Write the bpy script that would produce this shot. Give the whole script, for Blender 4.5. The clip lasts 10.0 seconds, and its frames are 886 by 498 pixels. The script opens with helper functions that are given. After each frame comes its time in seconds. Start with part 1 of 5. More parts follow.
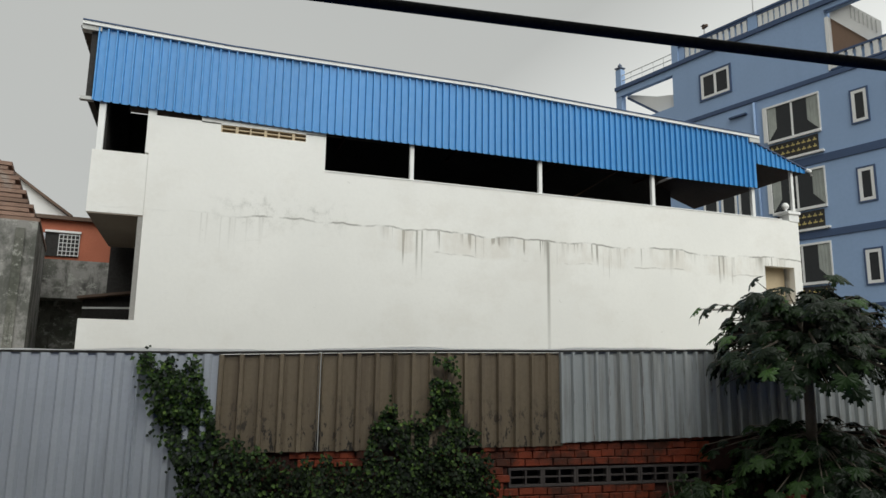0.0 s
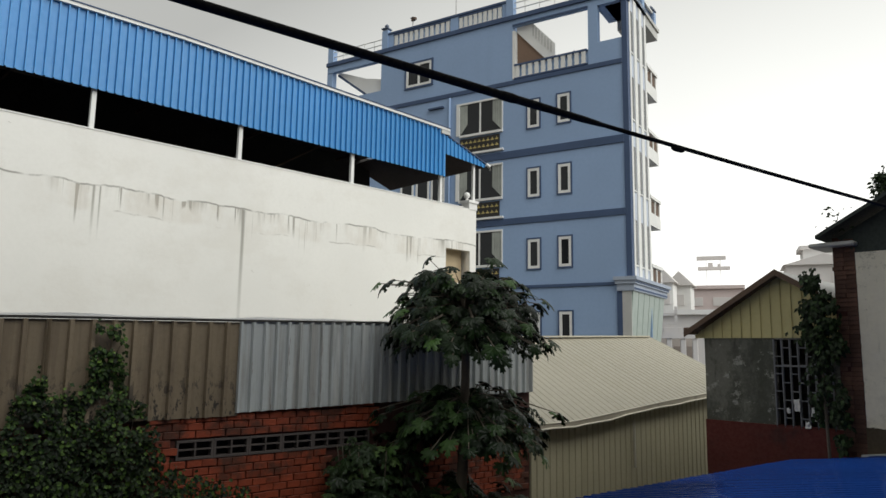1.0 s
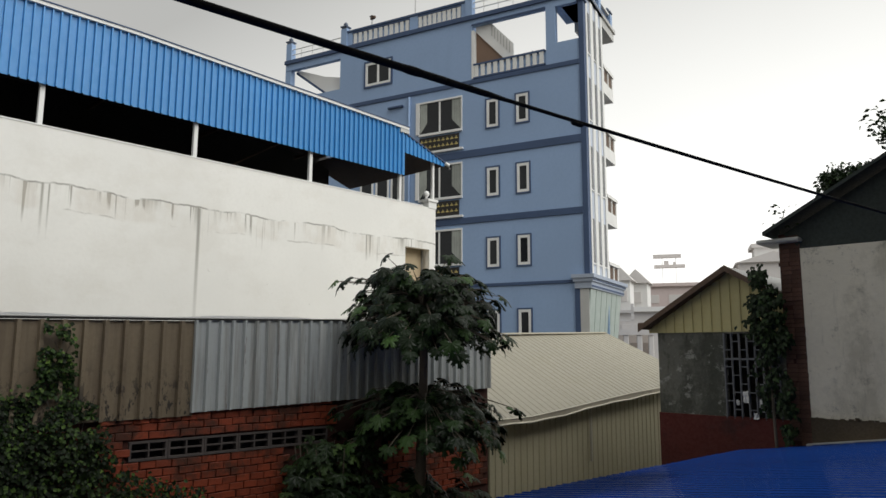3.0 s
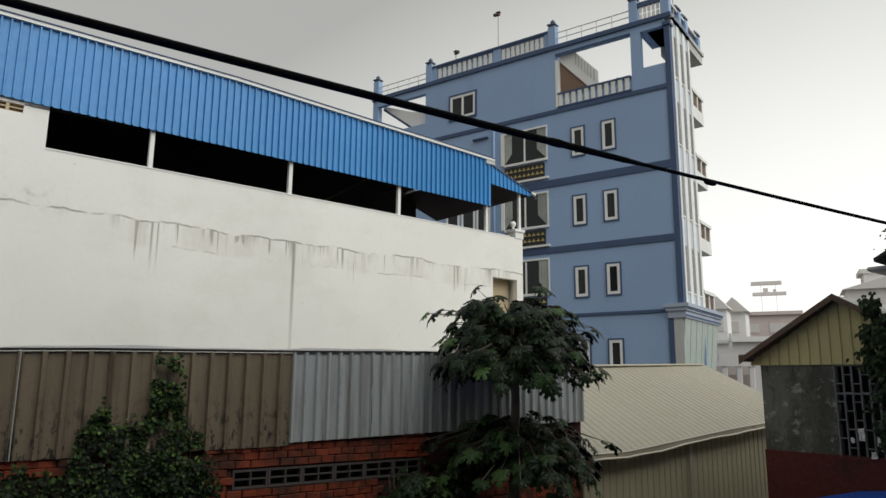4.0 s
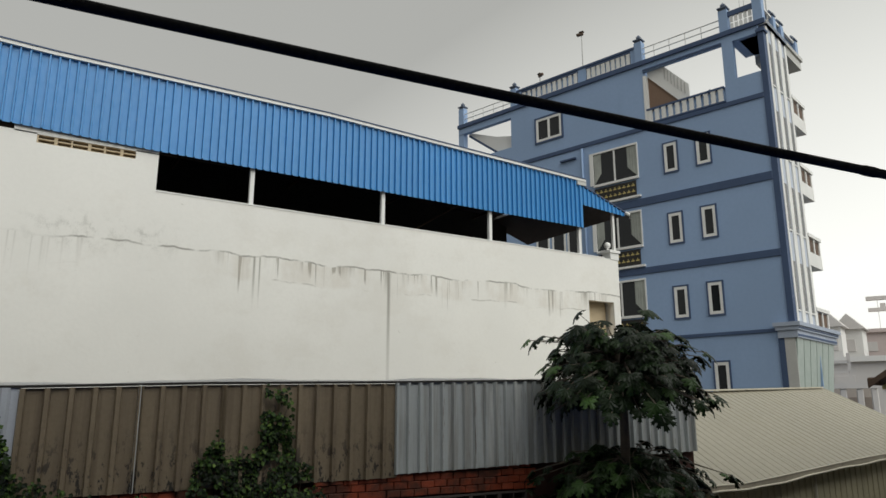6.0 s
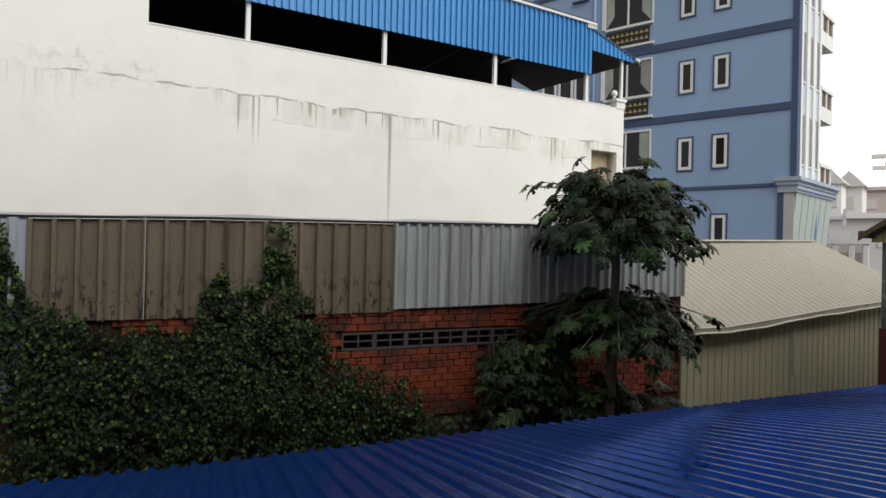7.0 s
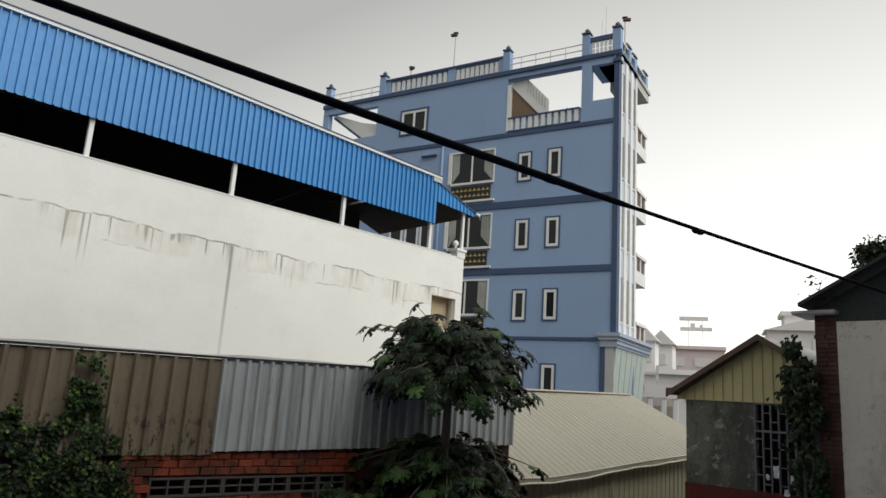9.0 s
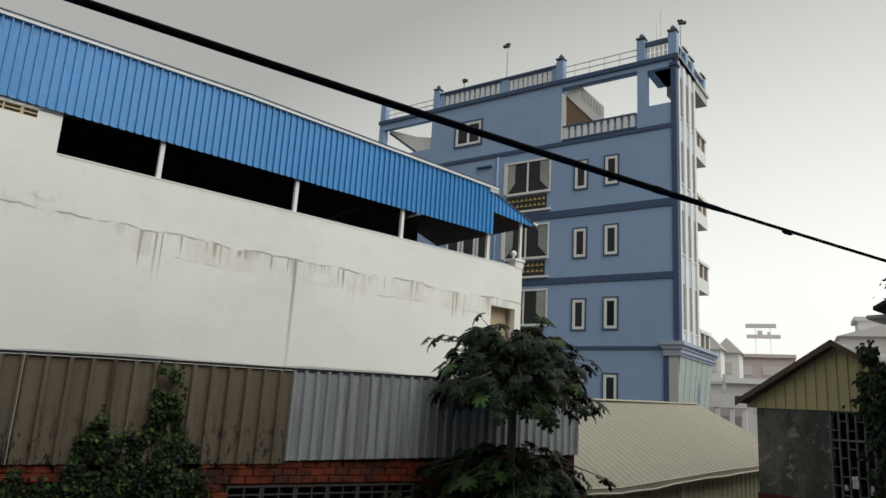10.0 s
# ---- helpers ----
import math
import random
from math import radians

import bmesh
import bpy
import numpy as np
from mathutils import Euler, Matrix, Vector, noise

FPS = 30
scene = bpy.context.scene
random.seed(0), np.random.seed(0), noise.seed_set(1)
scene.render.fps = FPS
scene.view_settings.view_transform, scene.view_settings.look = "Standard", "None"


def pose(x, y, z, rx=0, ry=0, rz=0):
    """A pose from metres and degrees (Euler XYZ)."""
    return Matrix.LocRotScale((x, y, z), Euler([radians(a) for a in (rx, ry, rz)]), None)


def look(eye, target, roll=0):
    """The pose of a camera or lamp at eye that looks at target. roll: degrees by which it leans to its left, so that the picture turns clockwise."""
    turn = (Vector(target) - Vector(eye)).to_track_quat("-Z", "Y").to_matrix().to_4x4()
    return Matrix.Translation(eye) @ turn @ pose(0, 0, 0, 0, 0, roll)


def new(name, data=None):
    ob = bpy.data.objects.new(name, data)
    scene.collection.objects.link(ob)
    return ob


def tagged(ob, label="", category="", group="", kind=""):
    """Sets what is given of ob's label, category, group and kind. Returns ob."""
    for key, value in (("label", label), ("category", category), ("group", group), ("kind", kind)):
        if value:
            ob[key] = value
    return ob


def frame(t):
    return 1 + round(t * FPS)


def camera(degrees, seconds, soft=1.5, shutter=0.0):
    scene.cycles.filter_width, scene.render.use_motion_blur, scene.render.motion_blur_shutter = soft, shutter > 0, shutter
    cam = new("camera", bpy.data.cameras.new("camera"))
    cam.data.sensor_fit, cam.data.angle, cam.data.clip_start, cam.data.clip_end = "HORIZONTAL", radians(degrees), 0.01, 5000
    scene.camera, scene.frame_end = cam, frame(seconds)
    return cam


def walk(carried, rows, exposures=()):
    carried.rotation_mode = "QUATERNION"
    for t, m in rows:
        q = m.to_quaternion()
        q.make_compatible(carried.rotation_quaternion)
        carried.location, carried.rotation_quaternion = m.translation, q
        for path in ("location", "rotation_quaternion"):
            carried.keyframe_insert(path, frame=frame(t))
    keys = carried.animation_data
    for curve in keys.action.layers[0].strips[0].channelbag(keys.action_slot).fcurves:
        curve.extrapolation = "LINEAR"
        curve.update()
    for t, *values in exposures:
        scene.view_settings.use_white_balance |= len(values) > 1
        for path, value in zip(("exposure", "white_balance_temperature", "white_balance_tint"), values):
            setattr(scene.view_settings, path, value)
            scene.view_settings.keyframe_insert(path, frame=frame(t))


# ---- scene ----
cam = camera(64.2, 10.0)
PATH = [
    (0, (0.005, 0.213, 4.071), (0.6552, 2.0710, 4.4220), 0.74),
    (0.5, (0.101, 0.119, 4.064), (1.2147, 1.7420, 4.4176), 1.37),
    (1, (0.184, 0.077, 4.040), (1.5411, 1.5178, 4.3268), 0.85),
    (1.5, (0.248, 0.064, 3.999), (1.6619, 1.4720, 4.1355), 0.12),
    (2, (0.220, 0.080, 4.006), (1.7086, 1.4068, 4.1561), -0.14),
    (2.5, (0.245, 0.019, 3.996), (1.7556, 1.3173, 4.1776), -0.08),
    (2.7, (0.230, 0.008, 3.992), (1.7220, 1.3190, 4.2270), -0.20),
    (3.8, (0.110, 0.021, 4.026), (1.3903, 1.5173, 4.3751), 0.60),
    (4, (0.104, 0.012, 4.022), (1.3531, 1.5296, 4.3903), 0.48),
    (4.5, (0.107, 0.017, 4.029), (1.2386, 1.5921, 4.5185), 0.53),
    (5, (0.077, -0.022, 4.033), (1.0940, 1.5970, 4.6200), 0.50),
    (5.5, (-0.039, -0.022, 4.032), (0.8994, 1.6269, 4.6658), -0.11),
    (6, (0.045, 0.207, 4.081), (1.0859, 1.8578, 4.5166), -0.09),
    (6.2, (0.088, 0.221, 4.047), (1.1252, 1.9069, 4.3303), -0.10),
    (7.3, (0.061, 0.137, 3.996), (1.1399, 1.8209, 3.9770), 1.30),
    (7.5, (0.072, 0.134, 3.990), (1.1908, 1.7917, 3.9690), 2.10),
    (8, (0.145, 0.114, 3.953), (1.3635, 1.6993, 3.9950), 2.61),
    (8.5, (0.114, 0.075, 3.967), (1.3818, 1.6076, 4.1746), 1.46),
    (9, (0.096, 0.073, 4.046), (1.4625, 1.4717, 4.4633), 3.81),
    (9.5, (0.074, 0.036, 4.039), (1.5147, 1.3536, 4.4750), 3.43),
    (10, (-0.054, 0.036, 4.005), (1.1918, 1.5381, 4.4440), 3.50),
]
EXPOSURES = [(0.0, -0.13, 6400, 5), (0.5, -0.22, 6450, 5), (1.0, -0.15, 6500, 6), (2.5, -0.16, 6500, 8), (4.0, -0.32, 6500, 6), (4.5, -0.4, 6500, 6), (5.5, -0.3, 6550, 5), (6.2, -0.37, 6550, 6), (7.5, 0.2, 6450, 10), (8.5, 0.1, 6450, 9), (9.0, -0.2, 6500, 7), (10.0, -0.43, 6500, 5)]
walk(cam, [(t, look(eye, target, roll)) for t, eye, target, roll in PATH], EXPOSURES)

# ---- sky and daylight: bright overcast, rain, sun behind cloud behind the viewer ----
SUN_DIR = Vector((0.10, -0.72, 0.68)).normalized()
world = bpy.data.worlds.new("overcast")
scene.world = world
world.use_nodes = True
wn, wl = world.node_tree.nodes, world.node_tree.links
wn.clear()
w_out = wn.new("ShaderNodeOutputWorld")
w_bg = wn.new("ShaderNodeBackground")
w_sky = wn.new("ShaderNodeTexSky")
w_sky.sky_type = "NISHITA"
w_sky.sun_disc = False
w_sky.sun_elevation = math.asin(SUN_DIR.z)
w_sky.sun_rotation = math.atan2(SUN_DIR.x, SUN_DIR.y)
w_sky.dust_density = 6.0
w_hsv = wn.new("ShaderNodeHueSaturation")
w_hsv.inputs["Saturation"].default_value = 0.06
w_mix = wn.new("ShaderNodeMix")
w_mix.data_type = "RGBA"
w_mix.inputs[0].default_value = 0.78
w_co = wn.new("ShaderNodeTexCoord")
w_dot = wn.new("ShaderNodeVectorMath")
w_dot.operation = "DOT_PRODUCT"
w_dot.inputs[1].default_value = (0.75, 0.15, -0.75)
w_map = wn.new("ShaderNodeMapRange")
w_map.inputs[1].default_value, w_map.inputs[2].default_value = 0.10, 0.60
w_map.inputs[3].default_value, w_map.inputs[4].default_value = 6.3, 17.0
w_noise = wn.new("ShaderNodeTexNoise")
w_noise.inputs["Scale"].default_value = 1.6
w_noise.inputs["Detail"].default_value = 3.0
w_nm = wn.new("ShaderNodeMapRange")
w_nm.inputs[3].default_value, w_nm.inputs[4].default_value = 0.92, 1.08
w_mul = wn.new("ShaderNodeMath")
w_mul.operation = "MULTIPLY"
w_tint = wn.new("ShaderNodeVectorMath")
w_tint.operation = "MULTIPLY"
w_tint.inputs[1].default_value = (1.0, 0.985, 0.96)
wl.new(w_co.outputs["Generated"], w_dot.inputs[0])
wl.new(w_co.outputs["Generated"], w_noise.inputs["Vector"])
wl.new(w_dot.outputs["Value"], w_map.inputs[0])
wl.new(w_noise.outputs["Fac"], w_nm.inputs[0])
wl.new(w_map.outputs[0], w_mul.inputs[0])
wl.new(w_nm.outputs[0], w_mul.inputs[1])
wl.new(w_mul.outputs[0], w_tint.inputs[0])
wl.new(w_sky.outputs[0], w_hsv.inputs["Color"])
wl.new(w_hsv.outputs[0], w_mix.inputs[6])
wl.new(w_tint.outputs[0], w_mix.inputs[7])
wl.new(w_mix.outputs[2], w_bg.inputs["Color"])
w_bg.inputs["Strength"].default_value = 0.10
wl.new(w_bg.outputs[0], w_out.inputs[0])
sun = new("sun", bpy.data.lights.new("sun", "SUN"))
sun.data.energy = 2.5
sun.data.angle = radians(65)
sun.data.color = (1.0, 0.985, 0.965)
sun.matrix_world = look(SUN_DIR * 40, (0, 0, 0))


# ---- materials ----
def mixed(nt, fac, a, b):
    m = nt.nodes.new("ShaderNodeMix")
    m.data_type = "RGBA"
    for k, v in ((0, fac), (6, a), (7, b)):
        if isinstance(v, (float, int)):
            m.inputs[k].default_value = v
        elif isinstance(v, tuple):
            m.inputs[k].default_value = (*v, 1)
        else:
            nt.links.new(v, m.inputs[k])
    return m.outputs[2]


def mathn(nt, op, a, b=0.0, c=None):
    m = nt.nodes.new("ShaderNodeMath")
    m.operation = op
    for k, v in enumerate((a, b) if c is None else (a, b, c)):
        if isinstance(v, (float, int)):
            m.inputs[k].default_value = v
        else:
            nt.links.new(v, m.inputs[k])
    return m.outputs[0]


def ramp(nt, v, lo, hi, a=0.0, b=1.0):
    m = nt.nodes.new("ShaderNodeMapRange")
    m.interpolation_type = "SMOOTHSTEP"
    nt.links.new(v, m.inputs[0])
    for k, x in zip((1, 2, 3, 4), (lo, hi, a, b)):
        m.inputs[k].default_value = x
    return m.outputs[0]


def noisy(nt, co, scale, detail=4.0, stretch=(1, 1, 1), rough=0.55):
    mp = nt.nodes.new("ShaderNodeMapping")
    mp.inputs["Scale"].default_value = stretch
    nt.links.new(co, mp.inputs["Vector"])
    n = nt.nodes.new("ShaderNodeTexNoise")
    n.inputs["Scale"].default_value = scale
    n.inputs["Detail"].default_value = detail
    n.inputs["Roughness"].default_value = rough
    nt.links.new(mp.outputs[0], n.inputs["Vector"])
    return n.outputs["Fac"]


def shade(c, k):
    return tuple(min(1.0, v * k) for v in c)


def surface(name, base, rough=0.7, var=0.15, scale=4.0, bump=0.15, metal=0.0, stain=None, stain_amount=0.0, stain_stretch=(1, 1, 1), stain_scale=2.0, rnd=0.0, spec=0.5, extra=None):
    """A weathered surface: large and small tone changes, stains of a colour of their own, fine relief."""
    m = bpy.data.materials.new(name)
    m.use_nodes = True
    nt = m.node_tree
    bsdf = nt.nodes["Principled BSDF"]
    co = nt.nodes.new("ShaderNodeTexCoord").outputs["Object"]
    big, fine = noisy(nt, co, scale * 0.25, 3), noisy(nt, co, scale * 9, 5)
    col = mixed(nt, ramp(nt, big, 0.3, 0.7), shade(base, 1 - var), shade(base, 1 + var))
    col = mixed(nt, ramp(nt, fine, 0.35, 0.75, 0.0, 0.35), col, shade(base, 1 - 1.6 * var))
    if stain:
        s = noisy(nt, co, stain_scale, 6, stain_stretch, 0.65)
        col = mixed(nt, ramp(nt, s, 0.52, 0.74, 0.0, stain_amount), col, stain)
    if rnd:
        info = nt.nodes.new("ShaderNodeObjectInfo").outputs["Random"]
        col = mixed(nt, mathn(nt, "MULTIPLY", info, rnd), col, shade(base, 0.45))
    if extra:
        col = extra(nt, co, col)
    nt.links.new(col, bsdf.inputs["Base Color"])
    nt.links.new(ramp(nt, fine, 0.3, 0.7, max(0.03, rough - 0.1), min(1, rough + 0.08)), bsdf.inputs["Roughness"])
    bsdf.inputs["Metallic"].default_value = metal
    bsdf.inputs["Specular IOR Level"].default_value = spec
    if bump:
        b = nt.nodes.new("ShaderNodeBump")
        b.inputs["Strength"].default_value = bump
        b.inputs["Distance"].default_value = 0.02
        nt.links.new(fine, b.inputs["Height"])
        nt.links.new(b.outputs[0], bsdf.inputs["Normal"])
    return m


def wall_streaks(nt, co, col):
    """Rain streaks under the old slab line of the white wall, a fainter line below it, and one long run of dirt."""
    sep = nt.nodes.new("ShaderNodeSeparateXYZ")
    nt.links.new(co, sep.inputs[0])
    x, z = sep.outputs[0], sep.outputs[2]
    mul = lambda a, b: mathn(nt, "MULTIPLY", a, b)
    near = lambda v, at, lo, hi: mathn(nt, "SUBTRACT", 1.0, ramp(nt, mathn(nt, "ABSOLUTE", mathn(nt, "SUBTRACT", v, at)), lo, hi))
    clouds = ramp(nt, noisy(nt, co, 0.55, 6, (1, 1, 1.4), 0.7), 0.48, 0.68, 0.0, 0.22)
    col = mixed(nt, clouds, col, (0.62, 0.585, 0.52))
    wob = mul(mathn(nt, "SUBTRACT", noisy(nt, co, 0.8, 5, (1, 1, 0.0)), 0.5), 0.36)
    zz = mathn(nt, "ADD", z, wob)
    below = mathn(nt, "SUBTRACT", 7.72, zz)
    right = ramp(nt, x, 3.6, 5.2, 0.12, 1.0)
    length = ramp(nt, noisy(nt, co, 0.9, 2, (1, 1, 0.0)), 0.35, 0.68, 0.18, 1.0)
    inside = mathn(nt, "MAXIMUM", mul(ramp(nt, below, 0.0, 0.03), mathn(nt, "SUBTRACT", 1.0, mathn(nt, "DIVIDE", below, length))), 0.0)
    groups = ramp(nt, noisy(nt, co, 0.45, 2, (1, 1, 0.0)), 0.42, 0.56)
    fine = mul(ramp(nt, noisy(nt, co, 7.5, 3, (1, 1, 0.02), 0.6), 0.56, 0.66), groups)
    broad = ramp(nt, noisy(nt, co, 2.3, 5, (1, 1, 0.04), 0.7), 0.52, 0.74, 0.0, 0.45)
    k = mul(mul(mathn(nt, "MAXIMUM", fine, broad), inside), right)
    col = mixed(nt, mathn(nt, "MINIMUM", mul(k, 2.1), 0.78), col, (0.27, 0.25, 0.21))
    band = mul(mul(ramp(nt, below, 0.0, 0.05), ramp(nt, below, 0.5, 0.66, 1.0, 0.0)), right)
    col = mixed(nt, mul(band, ramp(nt, noisy(nt, co, 1.6, 6, (1, 1, 0.5), 0.7), 0.4, 0.65, 0.0, 0.30)), col, (0.56, 0.50, 0.42))
    whole = ramp(nt, x, 0.6, 1.4, 0.1, 1.0)
    line = mul(near(below, 0.0, 0.006, 0.034), ramp(nt, noisy(nt, co, 1.7, 4, (1, 1, 0.1)), 0.36, 0.58))
    col = mixed(nt, mul(mul(line, whole), 0.85), col, (0.25, 0.24, 0.21))
    low = mul(near(below, 0.58, 0.004, 0.03), ramp(nt, noisy(nt, co, 1.1, 5, (1, 1, 0.1)), 0.46, 0.6))
    col = mixed(nt, mul(mul(low, right), 0.55), col, (0.36, 0.34, 0.30))
    run = near(mathn(nt, "ADD", x, mul(wob, 0.1)), 8.97, 0.012, 0.07)
    run = mul(run, mul(ramp(nt, z, 4.4, 7.4, 0.25, 0.95), ramp(nt, z, 7.66, 7.72, 1.0, 0.0)))
    col = mixed(nt, mul(run, 0.85), col, (0.26, 0.25, 0.22))
    twin = mathn(nt, "MAXIMUM", near(x, 5.22, 0.006, 0.045), near(x, 5.36, 0.004, 0.03))
    twin = mul(twin, mul(ramp(nt, z, 6.3, 7.6, 0.0, 0.8), ramp(nt, z, 7.68, 7.74, 1.0, 0.0)))
    col = mixed(nt, twin, col, (0.28, 0.27, 0.23))
    patch = mul(near(x, 1.9, 0.5, 2.2), near(z, 7.86, 0.05, 0.62))
    mould = ramp(nt, noisy(nt, co, 3.2, 9, (1, 1, 0.8), 0.82), 0.48, 0.72)
    col = mixed(nt, mul(mul(patch, mould), 0.75), col, (0.34, 0.335, 0.30))
    specks = mul(ramp(nt, noisy(nt, co, 3.3, 7, (0.8, 1, 1.6), 0.8), 0.66, 0.70), ramp(nt, noisy(nt, co, 0.35, 2), 0.45, 0.6))
    return mixed(nt, mul(specks, 0.5), col, (0.34, 0.32, 0.28))


def rain_runs(nt, co, col):
    """Upright dull and rusty runs down old galvanised sheets."""
    a = ramp(nt, noisy(nt, co, 7, 5, (1, 1, 0.05), 0.7), 0.46, 0.62, 0.0, 0.6)
    col = mixed(nt, a, col, (0.26, 0.25, 0.225))
    b = ramp(nt, noisy(nt, co, 11, 4, (1, 1, 0.10), 0.7), 0.60, 0.70, 0.0, 0.8)
    col = mixed(nt, b, col, (0.17, 0.13, 0.10))
    c = ramp(nt, noisy(nt, co, 4, 3, (1, 1, 0.08), 0.6), 0.56, 0.70, 0.0, 0.45)
    return mixed(nt, c, col, (0.76, 0.76, 0.73))


def foot_damp(nt, co, col):
    """Black mould spots that grow denser toward the foot of the old brown sheets."""
    sep = nt.nodes.new("ShaderNodeSeparateXYZ")
    nt.links.new(co, sep.inputs[0])
    run = ramp(nt, noisy(nt, co, 6, 5, (1, 1, 0.06), 0.7), 0.45, 0.65, 0.0, 0.55)
    col = mixed(nt, run, col, (0.14, 0.105, 0.07))
    spots = ramp(nt, noisy(nt, co, 9, 5, (1, 1, 0.45), 0.75), 0.53, 0.58)
    k = mathn(nt, "MULTIPLY", spots, ramp(nt, sep.outputs[2], 4.0, 3.2, 0.0, 0.95))
    return mixed(nt, k, col, (0.025, 0.022, 0.02))


def flaking(nt, co, col):
    """Pale scabs of old limewash and black runs on damp render."""
    d = ramp(nt, noisy(nt, co, 1.2, 8, (1, 1, 0.8), 0.72), 0.43, 0.57, 0.0, 0.72)
    col = mixed(nt, d, col, (0.055, 0.06, 0.045))
    a = ramp(nt, noisy(nt, co, 2.6, 8, (1, 1, 1.3), 0.78), 0.55, 0.60, 0.0, 0.7)
    col = mixed(nt, a, col, (0.42, 0.42, 0.38))
    b = ramp(nt, noisy(nt, co, 6, 6, (1, 1, 0.15), 0.7), 0.56, 0.7, 0.0, 0.7)
    return mixed(nt, b, col, (0.04, 0.042, 0.035))


def rot_patches(nt, co, col):
    """Damp mould blotches on the old plastered wall, with a ragged brown foot."""
    a = ramp(nt, noisy(nt, co, 0.75, 8, (1, 1, 0.7), 0.74), 0.48, 0.62, 0.0, 0.45)
    col = mixed(nt, a, col, (0.42, 0.39, 0.29))
    c2 = ramp(nt, noisy(nt, co, 3.2, 7, (1, 1, 0.9), 0.78), 0.55, 0.70, 0.0, 0.55)
    col = mixed(nt, c2, col, (0.20, 0.19, 0.14))
    b = ramp(nt, noisy(nt, co, 2.4, 6, (1, 1.6, 0.12), 0.7), 0.55, 0.75, 0.0, 0.6)
    col = mixed(nt, b, col, (0.11, 0.11, 0.08))
    flakes = ramp(nt, noisy(nt, co, 5.5, 8, (1, 1, 1.2), 0.8), 0.56, 0.62, 0.0, 0.5)
    flakes = mathn(nt, "MULTIPLY", flakes, ramp(nt, noisy(nt, co, 0.5, 3), 0.42, 0.6))
    return mixed(nt, flakes, col, (0.24, 0.23, 0.18))


def moss_film(nt, co, col):
    """Dark wet moss in patches that run over many bricks."""
    where = nt.nodes.new("ShaderNodeNewGeometry").outputs["Position"]
    a = ramp(nt, noisy(nt, where, 1.0, 6, (1, 1, 1.2), 0.7), 0.46, 0.60, 0.0, 0.78)
    col = mixed(nt, a, col, (0.032, 0.020, 0.012))
    b = ramp(nt, noisy(nt, where, 6.0, 5, (1, 1, 0.5), 0.7), 0.58, 0.70, 0.0, 0.6)
    return mixed(nt, b, col, (0.045, 0.026, 0.018))


WHITE = surface("white_render", (0.80, 0.79, 0.75), 0.85, 0.035, 1.2, 0.12, extra=wall_streaks)
WHITE_TRIM = surface("white_paint", (0.78, 0.78, 0.76), 0.6, 0.05, 3, 0.05)
BLUE_SHEET = surface("blue_sheet", (0.045, 0.25, 0.57), 0.38, 0.08, 0.8, 0.04, stain=(0.10, 0.30, 0.62), stain_amount=0.25, stain_stretch=(1, 1, 0.1))
NAVY_ROOF = surface("wet_navy_roof", (0.006, 0.058, 0.32), 0.17, 0.12, 1.2, 0.04, metal=0.5, stain=(0.006, 0.035, 0.20), stain_amount=0.4, stain_scale=1.3, spec=0.13)
BLUE_WALL = surface("blue_grey_render", (0.285, 0.40, 0.60), 0.75, 0.05, 0.7, 0.06, stain=(0.24, 0.34, 0.52), stain_amount=0.3, stain_stretch=(1, 1, 0.12), stain_scale=0.8)
BLUE_TRIM = surface("dark_blue_trim", (0.050, 0.085, 0.17), 0.65, 0.08, 2, 0.05)
# near-black holds the shade of covered spaces; also used for truly dark panels
DARK = surface("shade_and_dark_parts", (0.03, 0.028, 0.026), 0.9, 0.2, 2, 0.05)
# rust brown taken darker to hold the shade under the roof
ROOF_UNDER = surface("rusty_shaded_roof_underside", (0.07, 0.05, 0.04), 0.8, 0.2, 2, 0.1)
BROWN_SHEET = surface("brown_faded_sheet", (0.235, 0.186, 0.123), 0.7, 0.12, 2, 0.08, stain=(0.15, 0.12, 0.085), stain_amount=0.7, stain_stretch=(1, 1, 0.2), stain_scale=3, extra=foot_damp, rnd=0.15)
ZINC_SHEET = surface("galvanised_sheet", (0.52, 0.55, 0.55), 0.55, 0.10, 1.5, 0.05, stain=(0.27, 0.25, 0.21), stain_amount=0.85, stain_stretch=(3, 1, 0.12), stain_scale=2.4, rnd=0.2, extra=rain_runs)
PALE_SHEET = surface("pale_grey_sheet", (0.49, 0.52, 0.57), 0.5, 0.10, 2.5, 0.08, stain=(0.30, 0.32, 0.34), stain_amount=0.6, stain_stretch=(1, 1, 0.15))
CREAM_ROOF = surface("cream_sheet_roof", (0.40, 0.37, 0.295), 0.5, 0.05, 1, 0.05, stain=(0.33, 0.30, 0.22), stain_amount=0.35, stain_scale=1)
OLIVE_WALL = surface("olive_sheet_wall", (0.44, 0.40, 0.275), 0.65, 0.08, 1.5, 0.06, stain=(0.36, 0.32, 0.20), stain_amount=0.5, stain_stretch=(1, 1, 0.15), stain_scale=2)
YELLOW_SHEET = surface("yellow_cream_sheet", (0.62, 0.55, 0.27), 0.6, 0.08, 1.5, 0.06, stain=(0.27, 0.23, 0.12), stain_amount=0.5, stain_stretch=(1, 1, 0.2))
BRICK = surface("wet_red_brick", (0.34, 0.062, 0.022), 0.6, 0.35, 8, 0.6, stain=(0.055, 0.018, 0.012), stain_amount=0.9, stain_scale=2.2, rnd=0.6, extra=moss_film)
